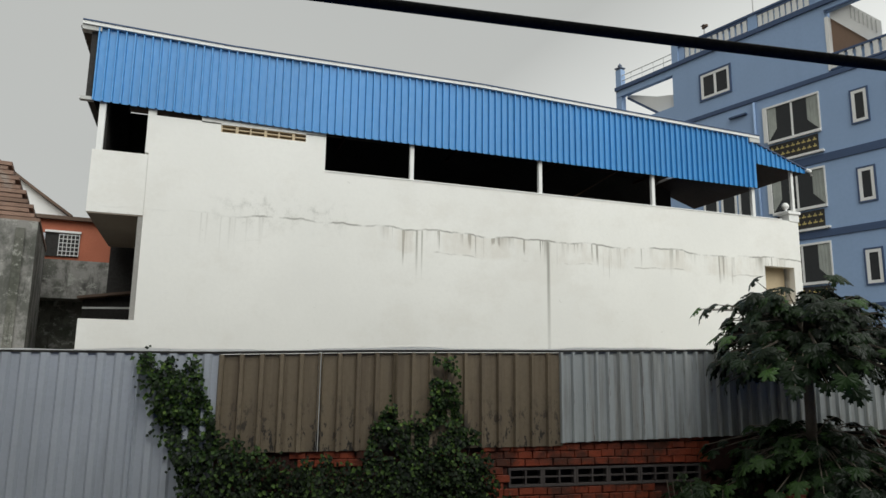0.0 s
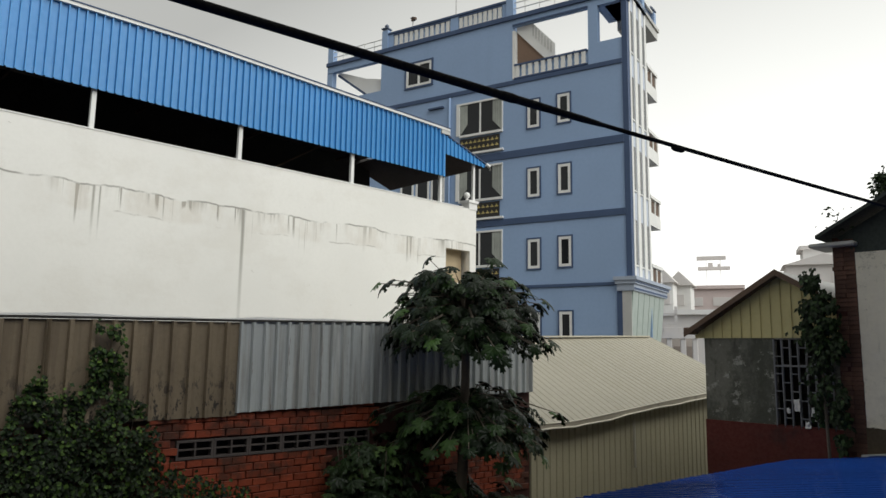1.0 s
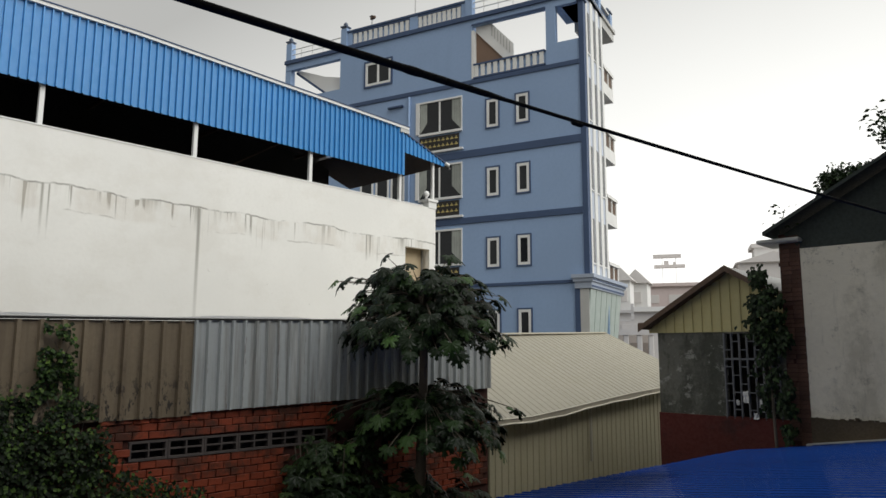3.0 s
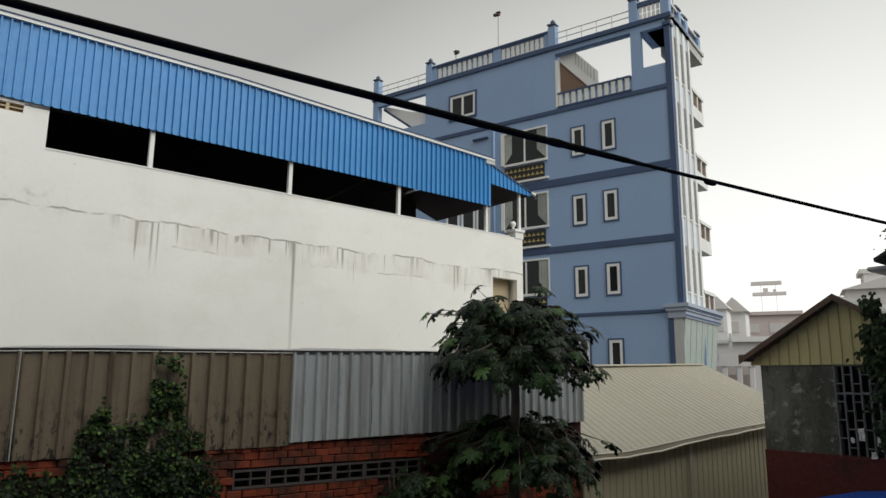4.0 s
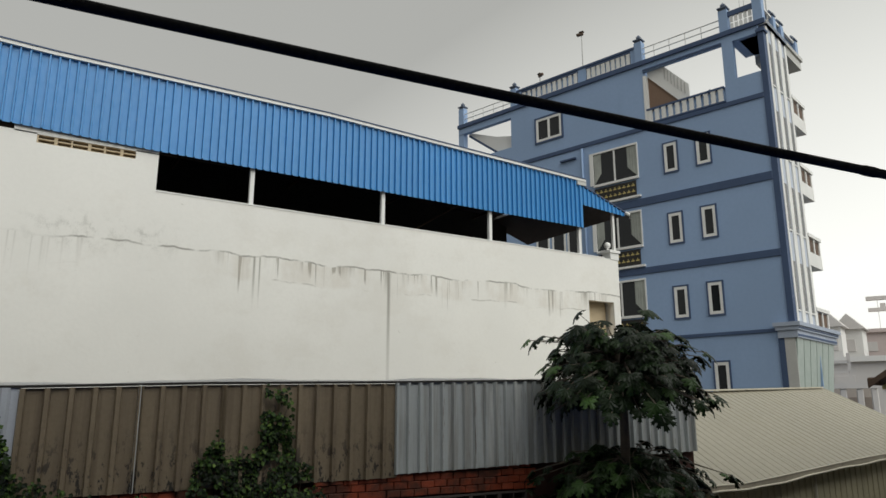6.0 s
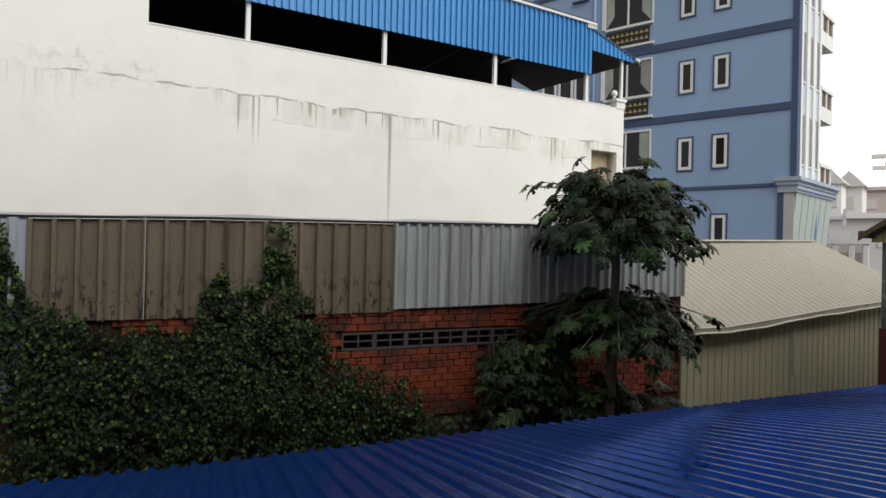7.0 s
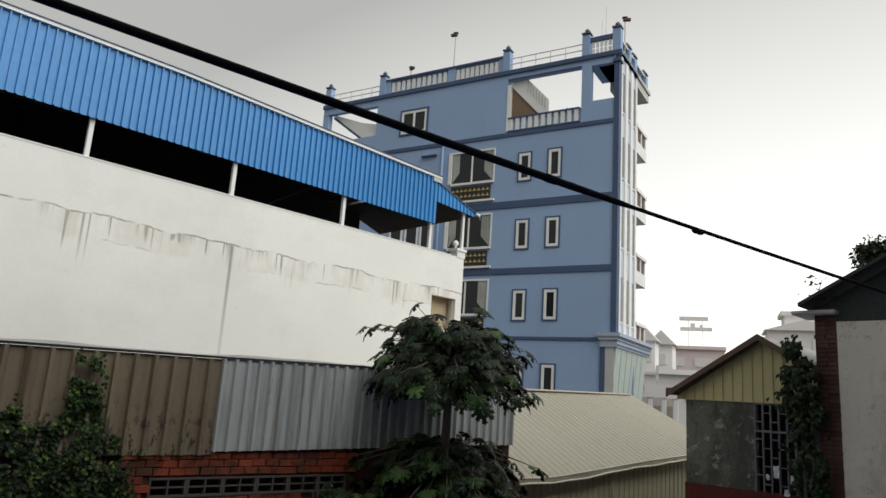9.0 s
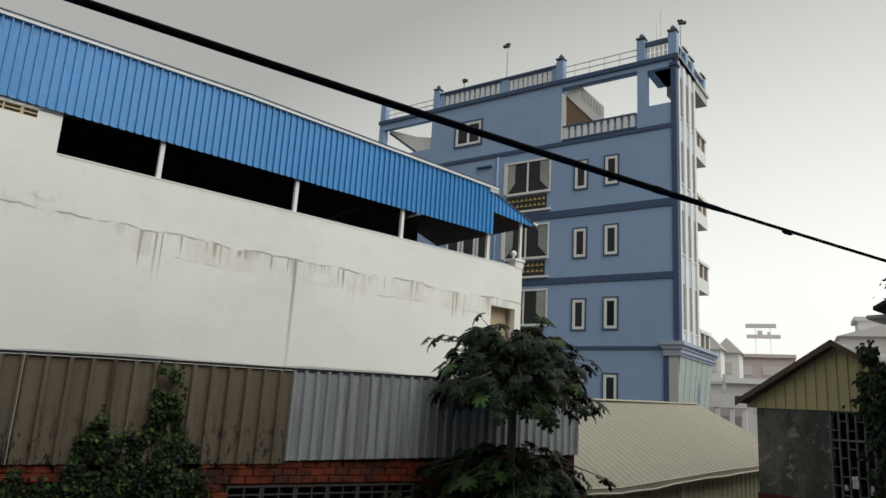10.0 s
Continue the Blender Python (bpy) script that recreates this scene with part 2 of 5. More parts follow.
OLD_BRICK = surface("old_brown_brick", (0.15, 0.075, 0.052), 0.85, 0.3, 8, 0.6, stain=(0.04, 0.035, 0.03), stain_amount=0.9, stain_scale=5, rnd=0.8)
RAW_BRICK = surface("raw_pale_brick", (0.30, 0.19, 0.14), 0.85, 0.25, 6, 0.5, stain=(0.55, 0.52, 0.47), stain_amount=0.8, stain_scale=2.5, rnd=0.6)
STAINED = surface("black_stained_concrete", (0.30, 0.29, 0.27), 0.9, 0.15, 2, 0.3, stain=(0.05, 0.05, 0.045), stain_amount=0.9, stain_stretch=(1, 1, 0.6), stain_scale=1.3, extra=flaking)
MORTAR = surface("damp_mortar", (0.06, 0.020, 0.014), 0.9, 0.25, 6, 0.4)
CONCRETE = surface("weathered_concrete", (0.30, 0.29, 0.27), 0.9, 0.15, 3, 0.3, stain=(0.09, 0.09, 0.08), stain_amount=0.7, stain_stretch=(1, 1, 0.3), stain_scale=1.5)
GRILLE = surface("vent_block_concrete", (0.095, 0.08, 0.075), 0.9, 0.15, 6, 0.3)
LATTICE = surface("grey_lattice_concrete", (0.20, 0.205, 0.22), 0.85, 0.2, 5, 0.2)
GREY_WALL = surface("dark_mouldy_render", (0.18, 0.178, 0.152), 0.9, 0.15, 2, 0.3, stain=(0.05, 0.055, 0.04), stain_amount=0.9, stain_stretch=(1, 1, 0.5), stain_scale=1.6, extra=flaking)
RED_WALL = surface("dark_red_damp_wall", (0.11, 0.022, 0.017), 0.8, 0.2, 2, 0.3, stain=(0.05, 0.02, 0.018), stain_amount=0.8, stain_scale=1.6)
OLD_WALL = surface("mouldy_white_wall", (0.86, 0.81, 0.68), 0.9, 0.10, 1.2, 0.25, extra=rot_patches)
BARE_FOOT = surface("brown_wall_foot", (0.11, 0.085, 0.055), 0.9, 0.25, 3, 0.4)
ROOF_DARK = surface("dark_green_sheet", (0.025, 0.035, 0.03), 0.7, 0.2, 2, 0.1)
RUST = surface("brown_painted_metal", (0.12, 0.075, 0.05), 0.7, 0.2, 3, 0.1)
FLASHING = surface("grey_flashing", (0.50, 0.50, 0.48), 0.6, 0.1, 2, 0.1)
WIRE_MAT = surface("black_cable", (0.006, 0.006, 0.006), 0.75, 0.1, 30, 0.05)
GLASS = surface("dark_window_glass", (0.018, 0.02, 0.022), 0.12, 0.25, 0.8, 0.0, spec=0.35)
GREEN_GLASS = surface("green_tinted_panel", (0.36, 0.42, 0.39), 0.45, 0.04, 0.3, 0, spec=0.3)
CURTAIN = surface("pale_curtain", (0.34, 0.36, 0.33), 0.9, 0.2, 4, 0.1)
GOLD = surface("gold_ornament", (0.50, 0.40, 0.14), 0.5, 0.1, 4, 0.05)
BARK = surface("grey_brown_bark", (0.15, 0.125, 0.095), 0.9, 0.25, 5, 0.4)
EARTH = surface("wet_earth", (0.09, 0.075, 0.055), 0.85, 0.2, 1, 0.3)
FAR_WHITE = surface("distant_white_wall", (0.84, 0.83, 0.81), 0.9, 0.05, 0.3, 0)
# rain haze is mixed into the pale FAR_GREY and FAR_ROOF colours
FAR_GREY = surface("hazed_grey_wall", (0.70, 0.67, 0.65), 0.9, 0.06, 0.3, 0)
FAR_ROOF = surface("hazed_pink_roof", (0.66, 0.56, 0.54), 0.9, 0.06, 0.3, 0)
# brown-grey taken darker to hold the shade behind the portico columns
FAR_SHADE = surface("distant_shaded_brown_grey_wall", (0.46, 0.41, 0.37), 0.9, 0.1, 0.6, 0)
FAR_DOOR = surface("distant_dull_door", (0.28, 0.24, 0.21), 0.8, 0.1, 0.8, 0)
RED_HOUSE = surface("orange_red_house_paint", (0.42, 0.13, 0.07), 0.8, 0.12, 2, 0.15)
BEIGE = surface("beige_inner_wall", (0.52, 0.42, 0.28), 0.85, 0.08, 2, 0.1)


def leaf_material(name, base, var, rough=0.42, young=None):
    m = bpy.data.materials.new(name)
    m.use_nodes = True
    nt = m.node_tree
    bsdf = nt.nodes["Principled BSDF"]
    isl = nt.nodes.new("ShaderNodeNewGeometry").outputs["Random Per Island"]
    col = mixed(nt, isl, shade(base, 1 - var), shade(base, 1 + var))
    co = nt.nodes.new("ShaderNodeTexCoord").outputs["Object"]
    col = mixed(nt, ramp(nt, noisy(nt, co, 1.3, 3), 0.35, 0.7, 0, 0.5), col, (base[0] * 1.5, base[1] * 1.25, base[2] * 0.8))
    if young:
        few = mathn(nt, "POWER", isl, 6.0)
        col = mixed(nt, few, col, young)
    nt.links.new(col, bsdf.inputs["Base Color"])
    bsdf.inputs["Roughness"].default_value = rough
    bsdf.inputs["Specular IOR Level"].default_value = 0.2
    return m


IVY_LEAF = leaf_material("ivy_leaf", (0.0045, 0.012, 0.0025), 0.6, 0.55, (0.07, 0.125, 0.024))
TREE_LEAF = leaf_material("papaya_leaf", (0.006, 0.0175, 0.004), 0.6, 0.36, (0.06, 0.12, 0.03))
BUSH_LEAF = leaf_material("shrub_leaf", (0.009, 0.021, 0.007), 0.5, 0.42, (0.08, 0.13, 0.04))
VINE_LEAF = leaf_material("vine_leaf", (0.011, 0.023, 0.008), 0.5, 0.4, (0.05, 0.09, 0.03))
YOUNG_LIT_IVY = leaf_material("young_lit_ivy_leaf", (0.017, 0.044, 0.008), 0.6, 0.5, (0.13, 0.20, 0.04))


# ---- building blocks ----
def thing(name, m, label, category, group="", kind=""):
    ob = new(name)
    ob.empty_display_size = 0.2
    ob.matrix_basis = m
    return tagged(ob, label, category, group, kind)


def part(name, bm, material, parent, label="", kind="", smooth=False):
    me = bpy.data.meshes.new(name)
    bmesh.ops.recalc_face_normals(bm, faces=bm.faces)
    bm.to_mesh(me)
    bm.free()
    if smooth:
        me.polygons.foreach_set("use_smooth", [True] * len(me.polygons))
    me.materials.append(material)
    ob = new(name, me)
    ob.parent = parent
    return tagged(ob, label, kind=kind)


def again(name, src, parent, m):
    ob = new(name, src.data)
    ob.parent = parent
    ob.matrix_basis = m
    return ob


def solo(name, bm, material, label, category, m=None, kind="", smooth=False):
    ob = part(name, bm, material, None, label, kind, smooth)
    if m is not None:
        ob.matrix_basis = m
    return tagged(ob, category=category)


def box(bm, x0, x1, y0, y1, z0, z1):
    v = [bm.verts.new(p) for p in ((x0, y0, z0), (x1, y0, z0), (x1, y1, z0), (x0, y1, z0), (x0, y0, z1), (x1, y0, z1), (x1, y1, z1), (x0, y1, z1))]
    for f in ((0, 3, 2, 1), (4, 5, 6, 7), (0, 1, 5, 4), (1, 2, 6, 5), (2, 3, 7, 6), (3, 0, 4, 7)):
        bm.faces.new([v[i] for i in f])
    return bm


def boxes(*bs):
    bm = bmesh.new()
    for b in bs:
        box(bm, *b)
    return bm


def soft_box(x0, x1, y0, y1, z0, z1, r=0.01, seg=1):
    bm = boxes((x0, x1, y0, y1, z0, z1))
    bmesh.ops.bevel(bm, geom=bm.edges[:], offset=r, segments=seg, affect="EDGES")
    return bm


def prism(bm, outline, y0, y1):
    """A slab of an outline in x and z, from y0 to y1."""
    a = [bm.verts.new((x, y0, z)) for x, z in outline]
    b = [bm.verts.new((x, y1, z)) for x, z in outline]
    bm.faces.new(a)
    bm.faces.new(b[::-1])
    for i in range(len(a)):
        j = (i + 1) % len(a)
        bm.faces.new((a[j], a[i], b[i], b[j]))
    return bm


def tube(bm, pts, radii, n=8):
    rings = []
    for i, p in enumerate(pts):
        p = Vector(p)
        d = (Vector(pts[min(i + 1, len(pts) - 1)]) - Vector(pts[max(i - 1, 0)])).normalized()
        s = d.orthogonal().normalized() if abs(d.z) < 0.99 else Vector((1, 0, 0))
        t = d.cross(s)
        rings.append([bm.verts.new(p + radii[i] * (math.cos(a) * s + math.sin(a) * t)) for a in (2 * math.pi * k / n for k in range(n))])
    for r, q in zip(rings, rings[1:]):
        for k in range(n):
            bm.faces.new((r[k], r[(k + 1) % n], q[(k + 1) % n], q[k]))
    bm.faces.new(rings[0][::-1])
    bm.faces.new(rings[-1])
    return bm


def lathe(bm, profile, n=12, at=(0, 0, 0)):
    rings = [[bm.verts.new((at[0] + r * math.cos(2 * math.pi * k / n), at[1] + r * math.sin(2 * math.pi * k / n), at[2] + z)) for k in range(n)] for r, z in profile]
    for a, b in zip(rings, rings[1:]):
        for k in range(n):
            bm.faces.new((a[k], a[(k + 1) % n], b[(k + 1) % n], b[k]))
    bm.faces.new(rings[0][::-1])
    bm.faces.new(rings[-1])
    return bm


def ribbed(bm, x0, x1, low, high, pitch=0.2, depth=0.03, crest=0.03, flank=0.02, thick=0.004, phase=0.0, wave=False):
    """An upright profiled metal sheet in the x-z plane; ribs stand out to -y. low and high give its edges' heights at x."""
    xs = [(x0, 0.0)]
    k = math.floor((x0 - phase) / pitch) - 1
    while True:
        c = phase + k * pitch
        k += 1
        if c - crest / 2 - flank > x1:
            break
        pts = ((c - crest / 2 - flank, 0.0), (c - crest / 2, -depth), (c + crest / 2, -depth), (c + crest / 2 + flank, 0.0))
        xs += [p for p in pts if x0 < p[0] < x1]
    xs.append((x1, 0.0))
    front = [(bm.verts.new((x, y, low(x))), bm.verts.new((x, y, high(x)))) for x, y in xs]
    back = [(bm.verts.new((x, y + thick, low(x))), bm.verts.new((x, y + thick, high(x)))) for x, y in xs]
    for (a, b), (c, d) in zip(front, front[1:]):
        bm.faces.new((a, c, d, b))
    for (a, b), (c, d) in zip(back, back[1:]):
        bm.faces.new((c, a, b, d))
    for (a, b), (c, d), (e, f), (g, h) in zip(front, front[1:], back, back[1:]):
        bm.faces.new((b, d, h, f))
        bm.faces.new((a, e, g, c))
    bm.faces.new((front[0][0], front[0][1], back[0][1], back[0][0]))
    bm.faces.new((front[-1][0], back[-1][0], back[-1][1], front[-1][1]))
    return bm


def line(x0, z0, x1, z1):
    return lambda x: z0 + (z1 - z0) * (x - x0) / (x1 - x0)


def steps(points):
    """Heights along x through the given points."""
    def at(x):
        for (a, p), (b, q) in zip(points, points[1:]):
            if x <= b:
                return p + (q - p) * max(0.0, (x - a)) / (b - a)
        return points[-1][1]
    return at


# ---- ground ----
gm = bmesh.new()
ring = [gm.verts.new((2500 * math.cos(a), 2500 * math.sin(a), 0)) for a in (2 * math.pi * k / 48 for k in range(48))]
gm.faces.new(ring)
solo("ground", gm, EARTH, "wet bare brown earth between the houses", "ground", kind="structure")


# ---- the white house: long side wall, open top floor under a blue sheet roof ----
WY = 17.15
house = thing("white_house", pose(0, 0, 0), "long white rendered house with rain-streaked side wall and blue roof", "house")
hole_wall = prism(bmesh.new(), [(-2.36, 0), (17.85, 0), (17.85, 9.0), (17.55, 9.0), (17.55, 6.35), (16.40, 6.35), (16.40, 9.0), (-1.25, 9.0), (-1.25, 5.17), (-2.36, 5.17)], WY, WY + 0.2)
part("side_wall", hole_wall, WHITE, house, "white render with grey rain streaks")
part("lintel", boxes((16.40, 17.55, WY, WY + 0.2, 7.5, 9.0)), WHITE, house)
part("stair_wall", boxes((-1.33, 2.80, WY, WY + 0.2, 9.0, 9.70), (-1.33, 0.29, WY, WY + 0.2, 9.70, 9.92), (2.30, 2.80, WY, WY + 0.2, 9.70, 9.92), (-1.33, -1.15, WY, WY + 0.2, 9.92, 10.06), (-0.15, 2.80, WY, WY + 0.2, 9.89, 10.03)), WHITE, house)
part("balcony_wall", boxes((-2.42, -1.255, WY - 0.004, WY + 0.14, 7.53, 8.96), (-2.42, -2.28, WY + 0.14, WY + 4.6, 7.53, 8.96)), WHITE, house, "white balcony parapet")
part("balcony_floor", boxes((-2.40, -1.0, WY + 0.01, WY + 4.6, 7.50, 7.62)), surface("grey_brown_soffit", (0.32, 0.27, 0.22), 0.9, 0.1, 2, 0.1), house, "dim soffit slab")
part("end_wall", boxes((-1.25, -1.05, WY + 0.2, WY + 4.8, 0, 7.5)), WHITE, house)
part("balcony_column", soft_box(-1.36, -1.25, WY + 0.02, WY + 0.2, 5.17, 7.5, 0.01), CONCRETE, house, "grey column beside the lower balcony")
# back wall and floor are near-black: the room's shade is in their colour
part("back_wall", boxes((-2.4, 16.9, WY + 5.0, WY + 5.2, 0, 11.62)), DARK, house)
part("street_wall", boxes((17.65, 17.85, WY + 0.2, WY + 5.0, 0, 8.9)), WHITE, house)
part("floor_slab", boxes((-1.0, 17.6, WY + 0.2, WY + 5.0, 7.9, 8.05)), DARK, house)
part("doorway_recess", boxes((16.40, 17.55, WY + 0.42, WY + 0.5, 5.2, 7.9), (16.30, 16.40, WY + 0.2, WY + 0.5, 5.2, 7.9), (16.3, 17.6, WY + 0.2, WY + 0.5, 6.2, 6.35)), BEIGE, house, "beige recess in the side wall")
part("parapet_coping", boxes((2.80, 17.20, WY - 0.015, WY + 0.215, 9.0, 9.03)), WHITE_TRIM, house)
for px in (5.06, 8.78, 12.48, 16.17):
    part("post", soft_box(px - 0.055, px + 0.055, WY + 0.03, WY + 0.14, 9.03, 10.0 if px < 16 else 9.98, 0.008), WHITE_TRIM, house, "slim white post")
part("post", soft_box(-2.36, -2.22, WY + 0.01, WY + 0.13, 8.96, 10.1, 0.008), WHITE_TRIM, house, "slim white post")
part("corner_post", soft_box(17.74, 17.84, WY + 0.05, WY + 0.15, 9.3, 10.75, 0.008), WHITE_TRIM, house, "slim white post")
part("corner_pier", boxes((17.48, 17.88, WY - 0.02, WY + 0.36, 8.98, 9.22), (17.43, 17.92, WY - 0.06, WY + 0.4, 9.22, 9.31)), WHITE_TRIM, house, "white corner pier with cap")
urn = bmesh.new()
lathe(urn, [(0.05, 0), (0.06, 0.03), (0.03, 0.06), (0.10, 0.12), (0.12, 0.19), (0.08, 0.27), (0.02, 0.30)], 12, (17.50, WY + 0.12, 9.31))
part("finial", urn, WHITE_TRIM, house, "round urn finial", smooth=True)
vent = bmesh.new()
for k in range(6):
    x0 = 0.29 + k * 0.335
    for z0, h in ((9.70, 0.02), (9.785, 0.03), (9.875, 0.02)):
        box(vent, x0, x0 + 0.335, WY + 0.02, WY + 0.16, z0, z0 + h)
    box(vent, x0, x0 + (0.07 if k % 2 else 0.035), WY + 0.018, WY + 0.162, 9.7, 9.895)
part("vent_grille", vent, BEIGE, house, "row of concrete vent blocks")
low_main = steps([(-2.5, 10.07), (2.6, 9.96), (16.3, 9.92)])
high_main = steps([(-2.55, 11.84), (0.4, 11.77), (7, 11.80), (16.3, 11.54)])
xa = -2.52
k = 0
while xa < 16.25:
    xb = min(xa + 0.95, 16.26)
    part("cladding_sheet", ribbed(bmesh.new(), xa, xb, low_main, high_main, 0.19, 0.066, 0.03, 0.012, phase=-2.5), BLUE_SHEET, house, "bright blue ribbed sheet" if k == 0 else "").location.y = WY - 0.06 - 0.004 * (k % 2)
    xa = xb
    k += 1
low_tip, high_tip = line(16.27, 10.72, 18.2, 10.60), steps([(16.27, 11.36), (17.2, 11.06), (18.2, 10.72)])
part("gable_sheet", ribbed(bmesh.new(), 16.27, 18.2, low_tip, high_tip, 0.19, 0.05, 0.03, 0.014, phase=-2.5), BLUE_SHEET, house).location.y = WY - 0.055
cap, cap_line = bmesh.new(), bmesh.new()
for (xa, za), (xb, zb) in zip([(-2.85, 11.87), (0.4, 11.78), (7, 11.81)], [(0.4, 11.78), (7, 11.81), (16.38, 11.55)]):
    prism(cap, [(xa, za - 0.035), (xb, zb - 0.035), (xb, zb + 0.045), (xa, za + 0.045)], WY - 0.16, WY + 0.14)
    prism(cap_line, [(xa, za + 0.047), (xb, zb + 0.047), (xb, zb + 0.075), (xa, za + 0.075)], WY - 0.18, WY + 0.14)
part("ridge_cap", cap, WHITE_TRIM, house, "pale metal edge capping")
part("cap_edge", cap_line, BLUE_TRIM, house, "thin dark upper edge")
cap2 = bmesh.new()
prism(cap2, [(16.25, 11.38), (18.28, 10.72), (18.28, 10.76), (16.25, 11.43)], WY - 0.10, WY + 0.1)
part("verge_cap", cap2, surface("dark_navy_edge", (0.03, 0.05, 0.11), 0.5, 0.1, 2, 0), house)
part("cap_end", boxes((16.0, 16.40, WY - 0.14, WY + 0.12, 11.38, 11.53)), FLASHING, house)
part("roof", prism(bmesh.new(), [(-2.9, 11.80), (16.4, 11.48), (16.4, 11.52), (-2.9, 11.84)], WY - 0.02, WY + 5.4), ROOF_UNDER, house, "sheet roof, rusty underneath and coloured dark for shade")
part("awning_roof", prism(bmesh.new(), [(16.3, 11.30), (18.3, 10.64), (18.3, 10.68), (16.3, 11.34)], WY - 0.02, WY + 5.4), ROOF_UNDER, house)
gut = bmesh.new()
tube(gut, [(18.22, WY - 0.15, 10.70), (18.36, WY - 0.15, 10.66), (18.42, WY - 0.15, 10.52)], [0.06, 0.06, 0.05], 8)
part("gutter_end", gut, WHITE_TRIM, house, "pale plastic gutter elbow", smooth=True)
# added near-black sheet shuts out the sky so the opening looks shaded
part("added_shade_partition", boxes((-2.3, -2.2, WY + 0.3, WY + 5.0, 8.0, 11.7)), DARK, house)
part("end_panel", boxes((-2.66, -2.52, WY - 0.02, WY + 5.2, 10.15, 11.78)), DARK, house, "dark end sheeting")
part("end_trim", boxes((-2.86, -2.45, WY - 0.12, WY + 0.1, 11.72, 11.83)), FLASHING, house)
part("end_trim", boxes((-2.78, -2.5, WY - 0.05, WY + 0.1, 10.08, 10.16)), FLASHING, house)
rafters = thing("roof_frame", pose(0, 0, 0), "rusty steel rafters under the open roof", "roof frame")
for x in (4.0, 7.7, 11.4, 15.2):
    part("rafter", soft_box(x - 0.04, x + 0.04, WY + 0.1, WY + 4.9, 11.2, 11.3, 0.005), RUST, rafters)
part("brace", tube(bmesh.new(), [(10.4, WY + 3.0, 9.2), (13.6, WY + 3.0, 11.2)], [0.03, 0.03], 6), RUST, rafters)
part("purlin", soft_box(-2.4, 16.2, WY + 2.4, WY + 2.5, 11.3, 11.4, 0.005), RUST, rafters)

# ---- the blue tower house ----
tower = thing("blue_tower_house", pose(27.18, 16.87, 0, 0, 0, -75.17), "tall narrow blue-grey rendered house with dark blue bands and white windows", "house")
for nm, bx in (("wall", (-17.85, -0.06, 0, 3.0, 7.1, 17.35)), ("base_wall", (-17.85, -0.52, 0, 3.0, 0, 7.1)), ("low_wall", (-17.85, -13.87, 0, 0.25, 17.35, 18.5)), ("upper_wall", (-13.87, -5.62, 0, 0.25, 17.35, 20.95)), ("return_wall", (-13.87, -13.6, 0.25, 3.0, 17.35, 20.95)), ("return_wall", (-5.95, -5.62, 0.25, 1.0, 17.35, 20.9)), ("terrace_pier", (-1.68, -1.20, 0, 0.3, 17.35, 21.0)), ("terrace_wall", (-1.20, -0.06, 0, 0.2, 17.35, 18.50)), ("beam", (-5.62, -1.68, 0.0, 0.25, 20.34, 20.85)), ("beam", (-17.85, -13.87, 0, 0.3, 20.30, 20.70)), ("beam", (-1.20, -0.06, 0, 0.25, 20.34, 20.85))):
    part(nm, boxes(bx), BLUE_WALL, tower, "blue-grey rendered wall" if nm == "wall" else "")
part("base_strip", boxes((-0.52, -0.28, -0.05, 0.3, 0, 7.05)), BLUE_TRIM, tower)
part("corner_strip", boxes((-0.055, 0.19, -0.05, 0.3, 7.42, 20.3)), BLUE_TRIM, tower, "dark blue corner strip")
part("corner_capital", boxes((-0.12, 0.26, -0.12, 0.34, 20.3, 20.42), (-0.09, 0.22, -0.08, 0.32, 20.42, 20.5)), BLUE_TRIM, tower)
part("terrace_roof", boxes((-1.6, 0.3, 0.25, 2.9, 20.75, 20.9)), BLUE_WALL, tower)
part("upper_floor", boxes((-13.6, -5.95, 0.25, 3.0, 20.6, 20.9)), BLUE_WALL, tower)
for z0, z1 in ((17.25, 17.47), (13.49, 13.86), (10.17, 10.48), (7.04, 7.19)):
    part("band", soft_box(-17.85 if z0 > 14 else -13.0, -0.06 if z0 > 8 else -0.53, -0.06, -0.002, z0, z1, 0.012), BLUE_TRIM, tower, "dark blue string course")
part("roof_band", boxes((-17.9, 0.3, -0.1, -0.002, 20.68, 20.90)), BLUE_TRIM, tower)
part("opening_band", boxes((-5.62, -1.68, -0.05, -0.002, 20.34, 20.42)), BLUE_TRIM, tower)


def small_window(x0, z1, w=0.76, h=1.54):
    """A white-framed casement in a dark blue surround, its corner at x0 and z1."""
    sur = part("window", boxes((x0, x0 + w, -0.05, -0.002, z1 - 0.07, z1), (x0, x0 + w, -0.05, -0.002, z1 - h, z1 - h + 0.07), (x0, x0 + 0.07, -0.05, -0.002, z1 - h + 0.07, z1 - 0.07), (x0 + w - 0.07, x0 + w, -0.05, -0.002, z1 - h + 0.07, z1 - 0.07)), BLUE_TRIM, tower, "narrow window in a dark blue surround")
    a, b, c, d = x0 + 0.07, x0 + w - 0.07, z1 - h + 0.07, z1 - 0.07
    part("frame", boxes((a, b, -0.04, -0.003, d - 0.13, d), (a, b, -0.04, -0.003, c, c + 0.13), (a, a + 0.13, -0.04, -0.003, c + 0.13, d - 0.13), (b - 0.13, b, -0.04, -0.003, c + 0.13, d - 0.13)), WHITE_TRIM, sur, "white frame")
    part("pane", boxes((a + 0.13, b - 0.13, -0.012, -0.004, c + 0.13, d - 0.13)), GLASS, sur, "dark glass")


for zt in (16.36, 12.92, 9.46, 5.99):
    small_window(-3.31, zt)
    small_window(-4.88, zt - 0.02)


